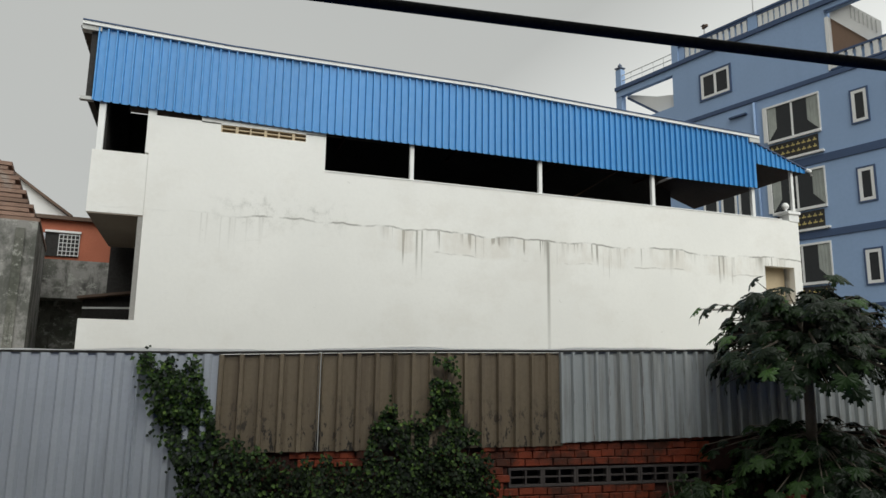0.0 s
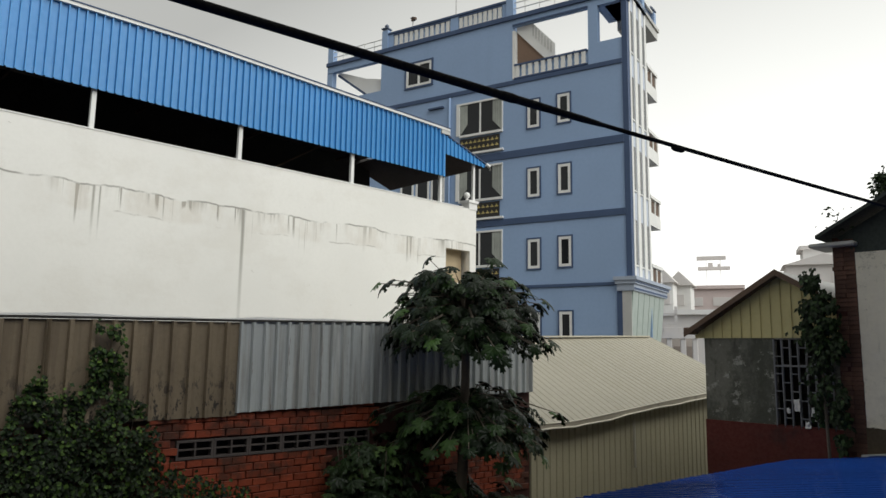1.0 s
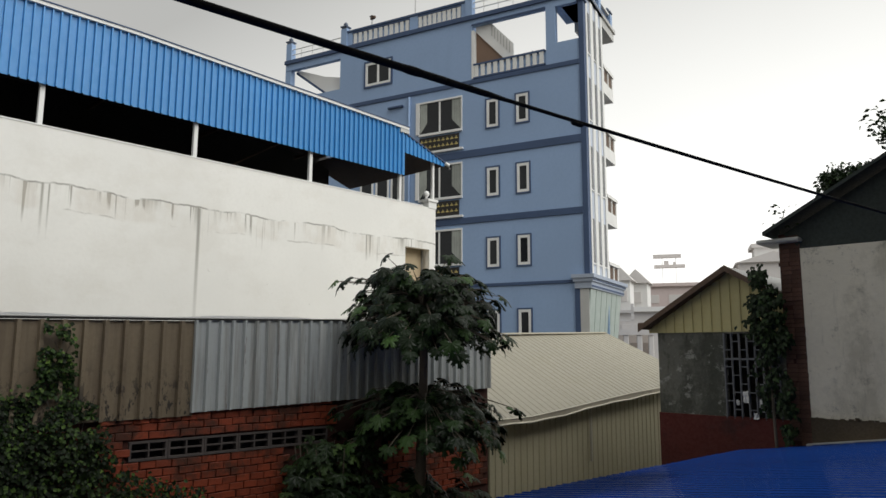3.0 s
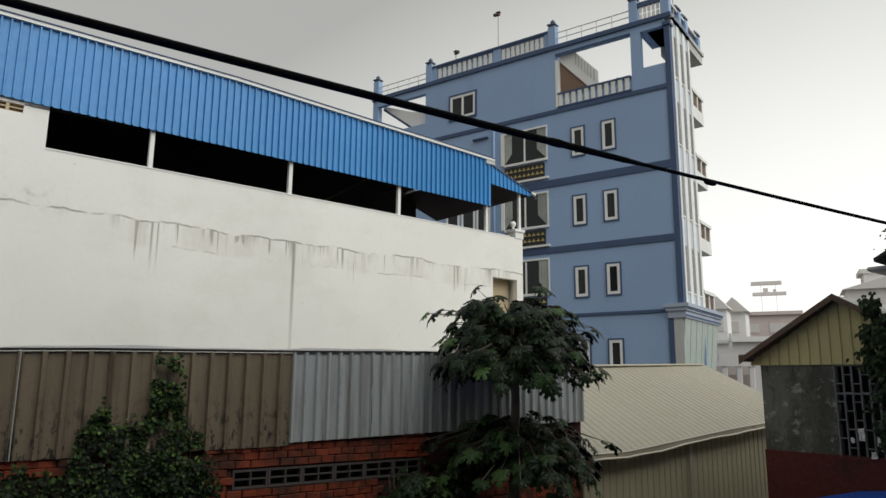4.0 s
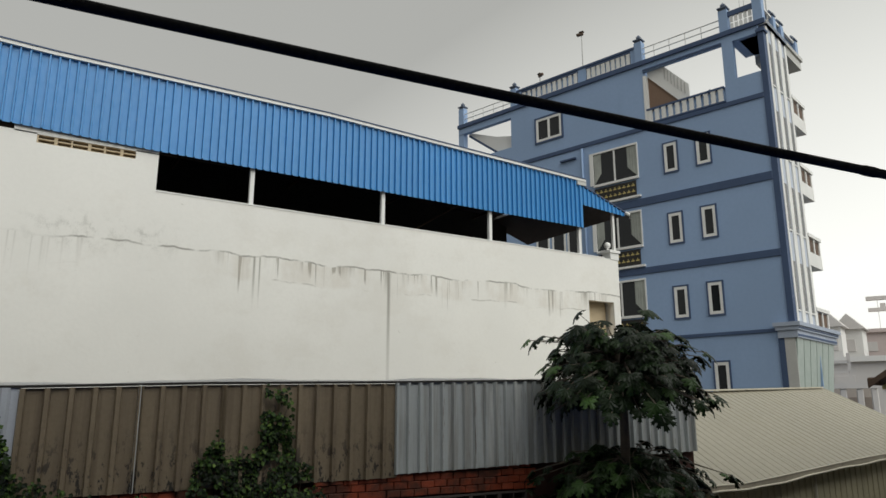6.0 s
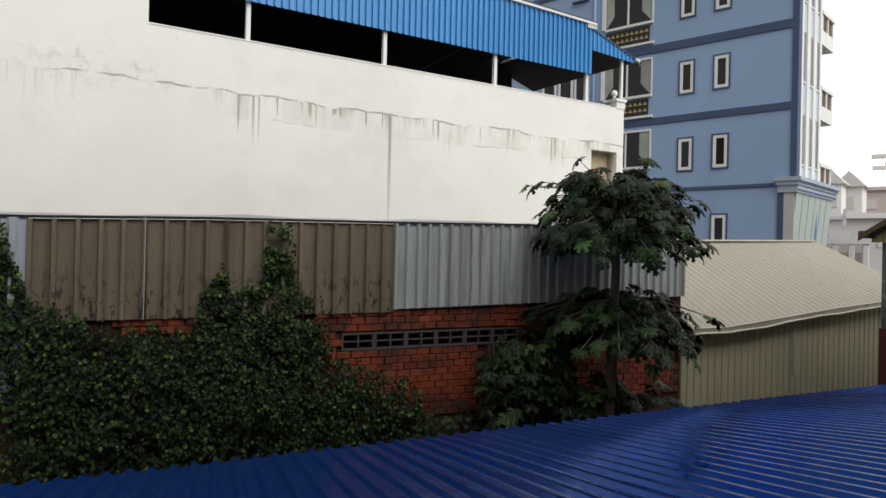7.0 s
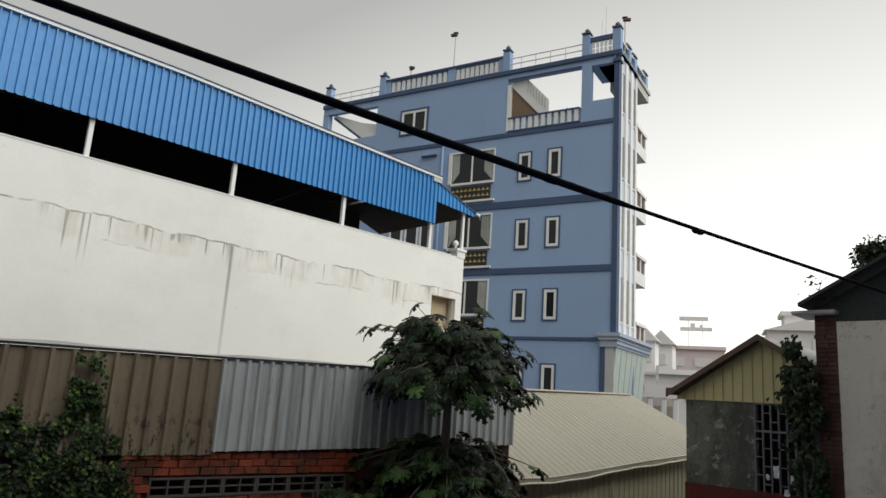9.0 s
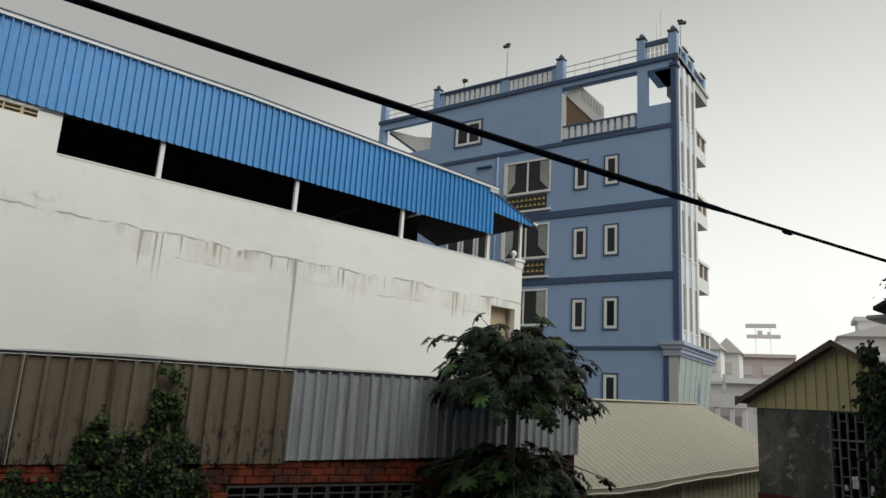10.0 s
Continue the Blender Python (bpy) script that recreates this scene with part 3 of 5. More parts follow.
def big_window(z1, h=1.72):
    x0, x1 = -8.72, -6.16
    win = part("window", boxes((x0 - 0.12, x0 + 0.08, -0.08, -0.002, z1 - h, z1), (x0 + 0.08, x1, -0.07, -0.002, z1 - 0.09, z1), (x0 + 0.08, x1, -0.12, -0.002, z1 - h - 0.12, z1 - h), (x1 - 0.06, x1, -0.05, -0.002, z1 - h, z1 - 0.09)), WHITE_TRIM, tower, "wide two-leaf window with a pale frame")
    part("mullion", boxes((-7.49, -7.41, -0.05, -0.003, z1 - h, z1 - 0.09)), WHITE_TRIM, win, "white mullion")
    part("pane", boxes((x0 + 0.08, -7.49, -0.012, -0.003, z1 - h, z1 - 0.09)), GLASS, win, "dark glass")
    part("pane", boxes((-7.41, x1 - 0.06, -0.012, -0.003, z1 - h, z1 - 0.09)), GLASS, win, "dark glass")
    for xa, xb, s in ((x0 + 0.1, -8.2, 1), (-6.75, x1 - 0.08, -1)):
        cb = bmesh.new()
        n = 8
        fronts = [(xa + (xb - xa) * i / n, -0.016 - 0.012 * (i % 2), z1 - h + 0.02 + 0.55 * (i / n if s > 0 else 1 - i / n)) for i in range(n + 1)]
        fv = [(cb.verts.new((x, y, zl)), cb.verts.new((x, y, z1 - 0.1))) for x, y, zl in fronts]
        for (p0, p1), (q0, q1) in zip(fv, fv[1:]):
            cb.faces.new((p0, q0, q1, p1))
        part("curtain", cb, CURTAIN, win, "tied pale curtain")
    gr = part("balustrade_panel", boxes((-8.62, -6.34, -0.06, -0.003, z1 - h - 0.96, z1 - h - 0.2)), DARK, tower, "dark panel under the window with gold ornament")
    om = bmesh.new()
    for i in range(9):
        cx = -8.48 + i * 0.25
        for cz in (z1 - h - 0.74, z1 - h - 0.44):
            box(om, cx - 0.085, cx + 0.085, -0.075, -0.061, cz - 0.03, cz + 0.03)
            box(om, cx - 0.02, cx + 0.02, -0.075, -0.061, cz + 0.03, cz + 0.11)
    part("ornament", om, GOLD, gr, "gold ornament", kind="stuff")
    part("ledge", boxes((-8.9, -6.1, -0.16, -0.004, z1 - h - 1.08, z1 - h - 0.98)), WHITE_TRIM, tower)


for zt in (16.76, 13.33, 9.98):
    big_window(zt)
sq = part("window", boxes((-12.20, -10.36, -0.06, -0.002, 18.18, 18.28), (-12.20, -10.36, -0.06, -0.002, 19.60, 19.70), (-12.20, -12.10, -0.06, -0.002, 18.28, 19.60), (-10.46, -10.36, -0.06, -0.002, 18.28, 19.60)), BLUE_TRIM, tower, "square window in a dark blue surround")
part("frame", boxes((-12.10, -10.46, -0.05, -0.003, 18.28, 18.41), (-12.10, -10.46, -0.05, -0.003, 19.47, 19.60), (-12.10, -11.97, -0.05, -0.003, 18.41, 19.47), (-10.59, -10.46, -0.05, -0.003, 18.41, 19.47), (-11.34, -11.22, -0.05, -0.003, 18.41, 19.47)), WHITE_TRIM, sq, "white frame")
part("pane", boxes((-11.97, -11.34, -0.012, -0.004, 18.41, 19.47)), GLASS, sq)
part("pane", boxes((-11.22, -10.59, -0.012, -0.004, 18.41, 19.47)), GLASS, sq)
for xs_ in (-11.9, -10.9, -9.95):
    wq = part("window", boxes((xs_ - 0.42, xs_ - 0.32, -0.05, -0.002, 11.7, 13.1), (xs_ + 0.32, xs_ + 0.42, -0.05, -0.002, 11.7, 13.1), (xs_ - 0.32, xs_ + 0.32, -0.05, -0.002, 13.0, 13.1)), WHITE_TRIM, tower, "white-framed window behind the open floor")
    part("pane", boxes((xs_ - 0.32, xs_ + 0.32, -0.012, -0.003, 11.7, 13.0)), GLASS, wq)
part("hood", boxes((-10.56, -9.64, -0.16, -0.002, 16.74, 16.82)), BLUE_TRIM, tower)
part("rain_pipe", tube(bmesh.new(), [(-9.25, -0.07, 7.2), (-9.25, -0.07, 17.2)], [0.06, 0.06], 8), BLUE_WALL, tower, smooth=True)


URN = surface("grey_blue_urn", (0.13, 0.16, 0.22), 0.7, 0.1, 3, 0.05)


def finial(x, y, z, s=1.0):
    bm = boxes((x - 0.2 * s, x + 0.2 * s, y - 0.2 * s, y + 0.2 * s, z, z + 0.12 * s))
    box(bm, x - 0.28 * s, x + 0.28 * s, y - 0.28 * s, y + 0.28 * s, z + 0.12 * s, z + 0.2 * s)
    lathe(bm, [(0.06 * s, 0.2 * s), (0.07 * s, 0.26 * s), (0.15 * s, 0.34 * s), (0.16 * s, 0.42 * s), (0.08 * s, 0.5 * s), (0.02 * s, 0.58 * s)], 8, (x, y, z))
    return part("finial", bm, URN, tower, "turned urn finial")


for x, y, zb, zt in ((-17.70, 0.2, 18.5, 22.0), (-13.66, 0.15, 20.9, 22.02), (-5.80, 0.15, 20.85, 22.0), (-1.50, 0.15, 20.85, 22.0), (0.02, 0.15, 20.85, 22.04), (0.05, 1.55, 20.9, 21.62), (0.05, 2.6, 20.9, 21.62), (0.05, 4.7, 20.9, 21.62), (-3.45, 2.8, 17.35, 19.2), (-1.95, 2.8, 17.35, 19.2)):
    part("pier", boxes((x - 0.2, x + 0.2, y - 0.17, y + 0.2, zb, zt)), BLUE_WALL, tower)
    finial(x, y, zt, 0.8)


def balustrade(x0, x1, y, z0, z1, n, tilt=0.0):
    rail = part("balustrade", boxes((x0, x1, y - 0.09, y + 0.09, z1 - 0.1, z1), (x0, x1, y - 0.08, y + 0.08, z0, z0 + 0.08)), BLUE_TRIM, tower, "dark blue rail over white balusters")
    src = None
    for i in range(n):
        x = x0 + (x1 - x0) * (i + 0.5) / n
        if src is None:
            h = z1 - z0 - 0.18
            bm = prism(bmesh.new(), [(-0.115, 0), (0.115, 0), (0.115, 0.05), (0.09, 0.09), (0.105, h * 0.45), (0.085, h * 0.8), (0.115, h - 0.06), (0.115, h), (-0.115, h), (-0.115, h - 0.06), (-0.085, h * 0.8), (-0.105, h * 0.45), (-0.09, 0.09), (-0.115, 0.05)], -0.07, 0.07)
            src = part("baluster", bm, WHITE_TRIM, rail, "white turned baluster")
            src.matrix_basis = pose(x, y, z0 + 0.08)
        else:
            again("baluster", src, rail, pose(x, y, z0 + 0.08))


balustrade(-13.1, -9.35, 0.12, 20.92, 21.70, 11)
balustrade(-8.85, -6.25, 0.12, 20.92, 21.70, 9)
balustrade(-5.55, -1.75, 0.06, 17.52, 18.30, 11)
part("parapet_panel", boxes((-13.46, -6.0, 0.14, 0.26, 20.91, 21.72), (-13.46, -13.1, 0.05, 0.14, 20.91, 21.72), (-9.35, -8.85, 0.05, 0.14, 20.91, 21.72), (-6.25, -6.0, 0.05, 0.14, 20.91, 21.72)), BLUE_WALL, tower, "blue-grey parapet behind the balusters")
part("parapet_rail", boxes((-13.5, -5.98, 0.0, 0.30, 21.725, 21.84)), BLUE_TRIM, tower)
part("terrace_panel", boxes((-5.6, -1.70, 0.09, 0.2, 17.48, 18.28)), BLUE_WALL, tower)
frame_ = part("pierced_panel", boxes((-1.3, -0.18, 0.03, 0.16, 20.9, 20.96)), BLUE_TRIM, tower, "white pierced panel between dark blue rails")
part("top_rail", boxes((-1.3, -0.18, 0.02, 0.17, 21.62, 21.86)), BLUE_TRIM, frame_)
for i in range(5):
    part("slat", boxes((-1.22 + i * 0.205, -1.08 + i * 0.205, 0.06, 0.12, 20.97, 21.24)), WHITE_TRIM, frame_, "white slat" if i == 0 else "")
    part("slat", boxes((-1.22 + i * 0.205, -1.08 + i * 0.205, 0.06, 0.12, 21.32, 21.61)), WHITE_TRIM, frame_)
for x0, x1, z in ((-5.6, -1.65, 21.64), (-5.6, -1.65, 21.32), (-17.5, -13.85, 21.60), (-17.5, -13.85, 21.28), (-3.3, -2.1, 18.95), (-3.3, -2.1, 18.35)):
    part("metal_rail", tube(bmesh.new(), [(x0, 0.12 if z > 19 else 2.8, z), (x1, 0.12 if z > 19 else 2.8, z)], [0.03, 0.03], 6), WHITE_TRIM, tower, "thin metal railing")
for x in (-5.0, -4.2, -3.4, -2.6, -16.8, -16.0, -15.2, -14.5):
    part("rail_post", tube(bmesh.new(), [(x, 0.12, 20.8), (x, 0.12, 21.62)], [0.025, 0.025], 6), WHITE_TRIM, tower)
stair = bmesh.new()
prism(stair, [(-5.50, 20.1), (-5.50, 18.0), (-3.9, 18.2), (-3.9, 18.5)], 0.27, 0.33)
part("stair_flank", stair, surface("brown_stair_soffit", (0.20, 0.13, 0.09), 0.8, 0.1, 2, 0.1), tower, "brown flank of a roof stair")
st2 = bmesh.new()
prism(st2, [(-5.50, 20.33), (-4.6, 20.33), (-3.45, 19.05), (-3.45, 18.3), (-3.9, 18.3), (-5.50, 20.08)], 0.21, 0.265)
part("stair_parapet", st2, WHITE_TRIM, tower, "white stair parapet")
for i in range(7):
    xs_ = -4.62 + i * 0.16
    part("stair_slat", boxes((xs_, xs_ + 0.05, 0.185, 0.205, 19.68 - i * 0.178, 20.24 - i * 0.178)), FLASHING, tower, "grey stair baluster" if i == 0 else "")
for i in range(6):
    part("pierced_block", boxes((-3.25 + i * 0.2, -3.13 + i * 0.2, 2.76, 2.84, 18.42, 18.9)), WHITE_TRIM, tower, "white pierced block" if i == 0 else "")
part("opening_jamb", boxes((-5.64, -5.50, -0.02, 0.27, 17.55, 20.08)), WHITE_TRIM, tower)
lean = bmesh.new()
prism(lean, [(-17.3, 20.28), (-14.9, 18.5), (-13.9, 18.5), (-13.9, 19.3), (-15.2, 19.6), (-17.3, 20.40)], 0.35, 0.5)
part("stair_slab", lean, WHITE_TRIM, tower, "white stair slab")
part("stair_edge", prism(bmesh.new(), [(-17.3, 20.12), (-14.9, 18.34), (-14.9, 18.49), (-17.3, 20.27)], 0.3, 0.48), BLUE_TRIM, tower, "dark blue stair edge")
# side front with pilasters, ledges and balconies
part("side_wall", boxes((-0.15, 0.16, 0.3, 3.0, 7.42, 20.75)), surface("pale_blue_render", (0.52, 0.57, 0.66), 0.7, 0.05, 1, 0.05), tower, "pale pilastered street front")
part("side_wall_low", boxes((-0.50, -0.30, 0.3, 5.2, 0, 6.7)), BLUE_WALL, tower)
for y0, y1 in ((0.302, 0.50), (1.02, 1.42), (1.92, 2.32), (2.78, 3.02)):
    part("pilaster", soft_box(0.16, 0.215, y0, y1, 7.42, 20.7, 0.01), WHITE_TRIM, tower, "white pilaster")
for y in (0.56, 1.48, 2.37):
    for zt in (20.0, 16.75, 13.42, 10.02):
        win = part("slot_window", boxes((0.162, 0.18, y, y + 0.36, zt - 2.05, zt)), GLASS, tower, "narrow dark window")
        part("sill", boxes((0.162, 0.21, y - 0.03, y + 0.39, zt - 2.11, zt - 2.05)), WHITE_TRIM, win)
led = boxes((-0.62, 0.42, -0.25, 5.6, 7.24, 7.40), (-0.56, 0.34, -0.19, 5.5, 7.08, 7.24), (-0.50, 0.27, -0.12, 5.4, 6.78, 7.08))
part("cornice", led, surface("grey_blue_cornice", (0.36, 0.41, 0.50), 0.7, 0.05, 2, 0.05), tower, "stepped cornice over the street front")
part("fascia_line", boxes((0.275, 0.29, -0.1, 5.38, 6.84, 6.92), (0.345, 0.36, -0.17, 5.48, 7.14, 7.19)), BLUE_TRIM, tower)
for i in range(6):
    ta, tb = 0.0 + i * 0.86, 0.0 + (i + 1) * 0.86 - 0.07
    ba, bb_ = 0.1 + i * 0.80, 0.1 + (i + 1) * 0.80 - 0.06
    pn = bmesh.new()
    vs = [pn.verts.new(p) for p in ((-0.10, ba, 3.2), (-0.10, bb_, 3.2), (0.20, tb, 6.78), (0.20, ta, 6.78), (-0.15, ba, 3.2), (-0.15, bb_, 3.2), (0.15, tb, 6.78), (0.15, ta, 6.78))]
    for f in ((0, 1, 2, 3), (7, 6, 5, 4), (0, 4, 5, 1), (1, 5, 6, 2), (2, 6, 7, 3), (3, 7, 4, 0)):
        pn.faces.new([vs[j] for j in f])
    part("canopy_panel", pn, GREEN_GLASS, tower, "leaning pale green panel")
part("canopy_cheek", boxes((-0.28, 0.12, -0.05, 0.0, 3.2, 6.77)), FLASHING, tower)
for zt in (18.30, 14.95, 11.65, 8.30):
    bal = part("balcony", boxes((-0.7, 0.2, 3.05, 4.85, zt - 1.48, zt - 1.15)), WHITE_TRIM, tower, "white balcony slab")
    part("kerb", boxes((0.06, 0.2, 3.05, 4.85, zt - 1.15, zt - 0.85), (-0.7, 0.06, 4.73, 4.85, zt - 1.15, zt - 0.85)), WHITE_TRIM, bal)
    part("balcony_rail", boxes((0.04, 0.24, 3.05, 4.92, zt - 0.16, zt), (-0.7, 0.04, 4.72, 4.92, zt - 0.16, zt)), WHITE_TRIM, bal)
    for y in (3.1, 3.9, 4.71):
        part("baluster_post", boxes((0.06, 0.19, y, y + 0.13, zt - 0.85, zt - 0.16)), WHITE_TRIM, bal)
    part("end_grille", boxes((0.11, 0.14, 3.23, 3.9, zt - 0.82, zt - 0.2), (0.11, 0.14, 4.03, 4.71, zt - 0.82, zt - 0.2)), RUST, bal, "dark ornamental grille")
part("street_body", boxes((-0.25, 0.15, 3.0, 3.06, 0, 20.7)), BLUE_WALL, tower)
part("roof_deck", boxes((-1.2, 0.30, 0.2, 5.3, 20.75, 20.93), (-1.2, 0.22, 3.0, 5.2, 20.3, 20.75)), FLASHING, tower, "grey roof overhang")
for y0, y1 in ((0.35, 1.35), (1.75, 2.4), (2.8, 4.5)):
    par = part("side_parapet", boxes((-0.1, 0.2, y0, y1, 20.94, 21.02)), WHITE_TRIM, tower, "pierced side parapet")
    part("top_rail", boxes((-0.1, 0.2, y0, y1, 21.52, 21.62)), WHITE_TRIM, par)
    part("parapet_inset", boxes((0.02, 0.10, y0, y1, 21.02, 21.52)), BLUE_TRIM, par, "dark blue inset")


def roof_camera(x, y, z0, h, turn):
    t = thing("roof_lamp", tower.matrix_basis @ pose(x, y, z0, 0, 0, turn), "small floodlight on a thin roof mast", "lamp")
    part("mast", tube(bmesh.new(), [(0, 0, 0), (0, 0, h)], [0.03, 0.025], 6), FLASHING, t)
    part("head", soft_box(-0.28, 0.1, -0.08, 0.08, h - 0.05, h + 0.11, 0.03), RUST, t, "dark lamp head")
    part("shield", soft_box(-0.12, 0.14, -0.11, 0.11, h + 0.13, h + 0.16, 0.01), RUST, t)


roof_camera(-9.1, 0.2, 21.84, 1.95, 10)
roof_camera(-11.9, 0.2, 21.84, 0.45, 160)
roof_camera(0.15, 0.9, 20.93, 2.0, 200)
for x, h in ((-0.9, 2.6), (-1.1, 1.9)):
    ant = thing("antenna", tower.matrix_basis @ pose(x, 1.2, 20.9), "thin whip antenna on the roof", "antenna")
    part("rod", tube(bmesh.new(), [(0, 0, 0), (0, 0, 0.6 + h)], [0.02, 0.008], 5), FLASHING, ant)
    part("foot", soft_box(-0.06, 0.06, -0.06, 0.06, 0, 0.08, 0.01), FLASHING, ant)

# ---- boundary wall: brick below, old metal sheets above ----
FENCE = pose(4.94, 9.29, 0, 0, 0, -3.08)
brick_wall = thing("boundary_wall", FENCE, "red brick boundary wall with a row of vent blocks", "wall", kind="structure")
part("core", boxes((-8.5, -0.77, 0.02, 0.16, 0, 3.3), (2.30, 5.98, 0.02, 0.16, 0, 3.5), (-0.77, 2.30, 0.02, 0.16, 0, 2.58), (-0.77, 2.30, 0.02, 0.16, 2.83, 3.4)), MORTAR, brick_wall, "damp mortar")
# near-black backing paints the shade inside the vent slots
part("vent_shade_backing", boxes((-0.77, 2.30, 0.12, 0.16, 2.58, 2.83)), DARK, brick_wall)
sheets = thing("sheet_fence", FENCE, "fence of old corrugated metal sheets, brown, grey and galvanised", "fence")
top = steps([(-8.5, 4.26), (-4.7, 4.30), (-2.6, 4.37), (0, 4.42), (2.4, 4.48), (6, 4.30)])
foot_b = steps([(-8, 3.10), (-3.4, 3.10), (-0.05, 3.12)])
foot_z = steps([(-0.1, 3.16), (6, 3.30)])
foot_g = steps([(-8.6, 2.2), (-4.6, 2.2)])
xs_b = [-4.72, -3.78, -3.36, -2.4, -1.45, -0.72, 0.02]
for i, (a, b) in enumerate(zip(xs_b, xs_b[1:])):
    o = part("sheet", ribbed(bmesh.new(), a, b + 0.02, foot_b, lambda x: top(x) - 0.02, 0.245, 0.06, 0.045, 0.014, phase=0.07), BROWN_SHEET, sheets, "faded brown ribbed sheet with black mould" if i == 0 else "")
    o.location.y = -0.03 - 0.005 * (i % 2)
part("seam_strip", soft_box(-3.39, -3.355, -0.075, -0.04, 3.1, 4.34, 0.006), FLASHING, sheets, "pale joint strip")
xs_z = [0.0, 0.92, 1.7, 2.5, 3.35, 4.2, 5.05, 5.96]
for i, (a, b) in enumerate(zip(xs_z, xs_z[1:])):
    o = part("sheet", ribbed(bmesh.new(), a, b + 0.02, foot_z, lambda x: top(x) - 0.01, 0.185, 0.056, 0.03, 0.012, phase=0.02), ZINC_SHEET, sheets, "dull galvanised ribbed sheet" if i == 0 else "")
    o.location.y = -0.045 - 0.005 * (i % 2)
for i, (a, b) in enumerate(((-8.5, -7.5), (-7.5, -6.5), (-6.5, -5.55), (-5.55, -4.62))):
    o = part("sheet", ribbed(bmesh.new(), a, b + 0.02, foot_g, lambda x: top(x) - 0.01, 0.2, 0.045, 0.06, 0.03, phase=0.05), PALE_SHEET, sheets, "pale grey ribbed sheet" if i == 0 else "")
    o.location.y = -0.05 - 0.005 * (i % 2)
rail_bm = bmesh.new()
for (a, b) in zip([-8.5, -4.7, -2.6, 0, 1.2, 2.4, 4.2], [-4.7, -2.6, 0, 1.2, 2.4, 4.2, 5.98]):
    prism(rail_bm, [(a, top(a) - 0.012), (b, top(b) - 0.012), (b, top(b) + 0.018), (a, top(a) + 0.018)], -0.07, 0.05)
# rail takes the near-black colour to paint the shadow line along the fence top
part("top_rail", rail_bm, DARK, sheets, "top rail coloured near-black for a shadow gap")
lip = bmesh.new()
xs_l = [-8.5 + 0.35 * i for i in range(34)]
for a, b in zip(xs_l, xs_l[1:]):
    za, zb = (top(q) + 0.030 + 0.012 * math.sin(2.1 * q) + 0.008 * math.sin(5.3 * q) for q in (a, b))
    prism(lip, [(a, top(a) + 0.019), (b, top(b) + 0.019), (b, zb + 0.012), (a, za + 0.012)], -0.05, 0.04)
part("edge_lip", lip, WHITE_TRIM, sheets, "bent pale metal lip")
part("back_rail", boxes((-8.5, 5.9, 0.0, 0.05, 3.7, 3.76)), RUST, sheets)
grille = thing("vent_block_row", FENCE, "row of grey concrete vent blocks in the brick wall", "vent blocks")
src = None
for i in range(6):
    bm = boxes((0, 0.5, -0.015, 0.1, 0, 0.03), (0, 0.5, -0.01, 0.1, 0.118, 0.134), (0, 0.5, -0.015, 0.1, 0.222, 0.25), (0, 0.03, -0.012, 0.1, 0.03, 0.222), (0.47, 0.5, -0.012, 0.1, 0.03, 0.222), (0.24, 0.262, -0.012, 0.1, 0.03, 0.222))
    m = pose(-0.76 + i * 0.506, 0, 2.58)
    if src is None:
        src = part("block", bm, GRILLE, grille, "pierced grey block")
        src.matrix_basis = m
    else:
        bm.free()
        again("block", src, grille, m)

# ---- the viewer's own navy sheet roof ----
EAVE_Y, EAVE_SLOPE, EAVE_Z = 5.93, -0.0742, 2.30
UPHILL = Vector((-0.252, -0.953, 0.150))
roof = thing("navy_roof", pose(0, 0, 0), "wet navy blue ribbed metal roof below the viewer", "roof")


def roof_at(x, s, off=0.0):
    """A place on the roof: x along the eave, s metres up the ribs from it, off above the sheet."""
    return Vector((x, EAVE_Y + EAVE_SLOPE * x, EAVE_Z)) + UPHILL * s + Vector((0, 0.15, 0.985)) * off


i = 0
xa = -12.0
while xa < 14.5:
    xb = min(xa + 0.93, 14.5)
    bm = ribbed(bmesh.new(), xa, xb, lambda x: 0.0, lambda x: 1.0, 0.155, 0.026, 0.030, 0.024, phase=0.0)
    for v in bm.verts:
        x, off, t = v.co
        s_near = max(0.0, (x - 12.84) / 0.252) if x > 12.84 else 0.0
        s_far = max(s_near + 0.02, (EAVE_Y + EAVE_SLOPE * x + 1.15) / 0.953)
        v.co = roof_at(x, s_near + (s_far - s_near) * t + (0.012 * math.sin(x * 17) if t < 0.5 else 0.0), -off)
    part("roof_sheet", bm, NAVY_ROOF, roof, "wet navy ribbed sheet" if i == 0 else "").location.z = 0.003 * (i % 2)
    xa = xb
    i += 1
beam = bmesh.new()
tube(beam, [roof_at(x, 0.3, -0.09) for x in (-12, 0, 12.4)], [0.05] * 3, 4)
part("eave_beam", beam, RUST, roof)
for x in (-8, -4, 0, 4, 8, 12):
    q = roof_at(x, 0.3)
    part("roof_post", soft_box(q.x - 0.06, q.x + 0.06, q.y - 0.06, q.y + 0.06, 0, q.z - 0.12, 0.01), CONCRETE, roof)

# ---- cream shed beyond the fence ----
shed = thing("cream_shed", pose(10.92, 8.97, 0, 0, 0, -3.08), "low shed with a cream ribbed roof and olive sheet walls", "shed")
eave = steps([(0, 2.66), (1.0, 2.665), (1.8, 2.73), (2.9, 2.83), (4.6, 2.98), (6.4, 3.10), (9.5, 3.27)])
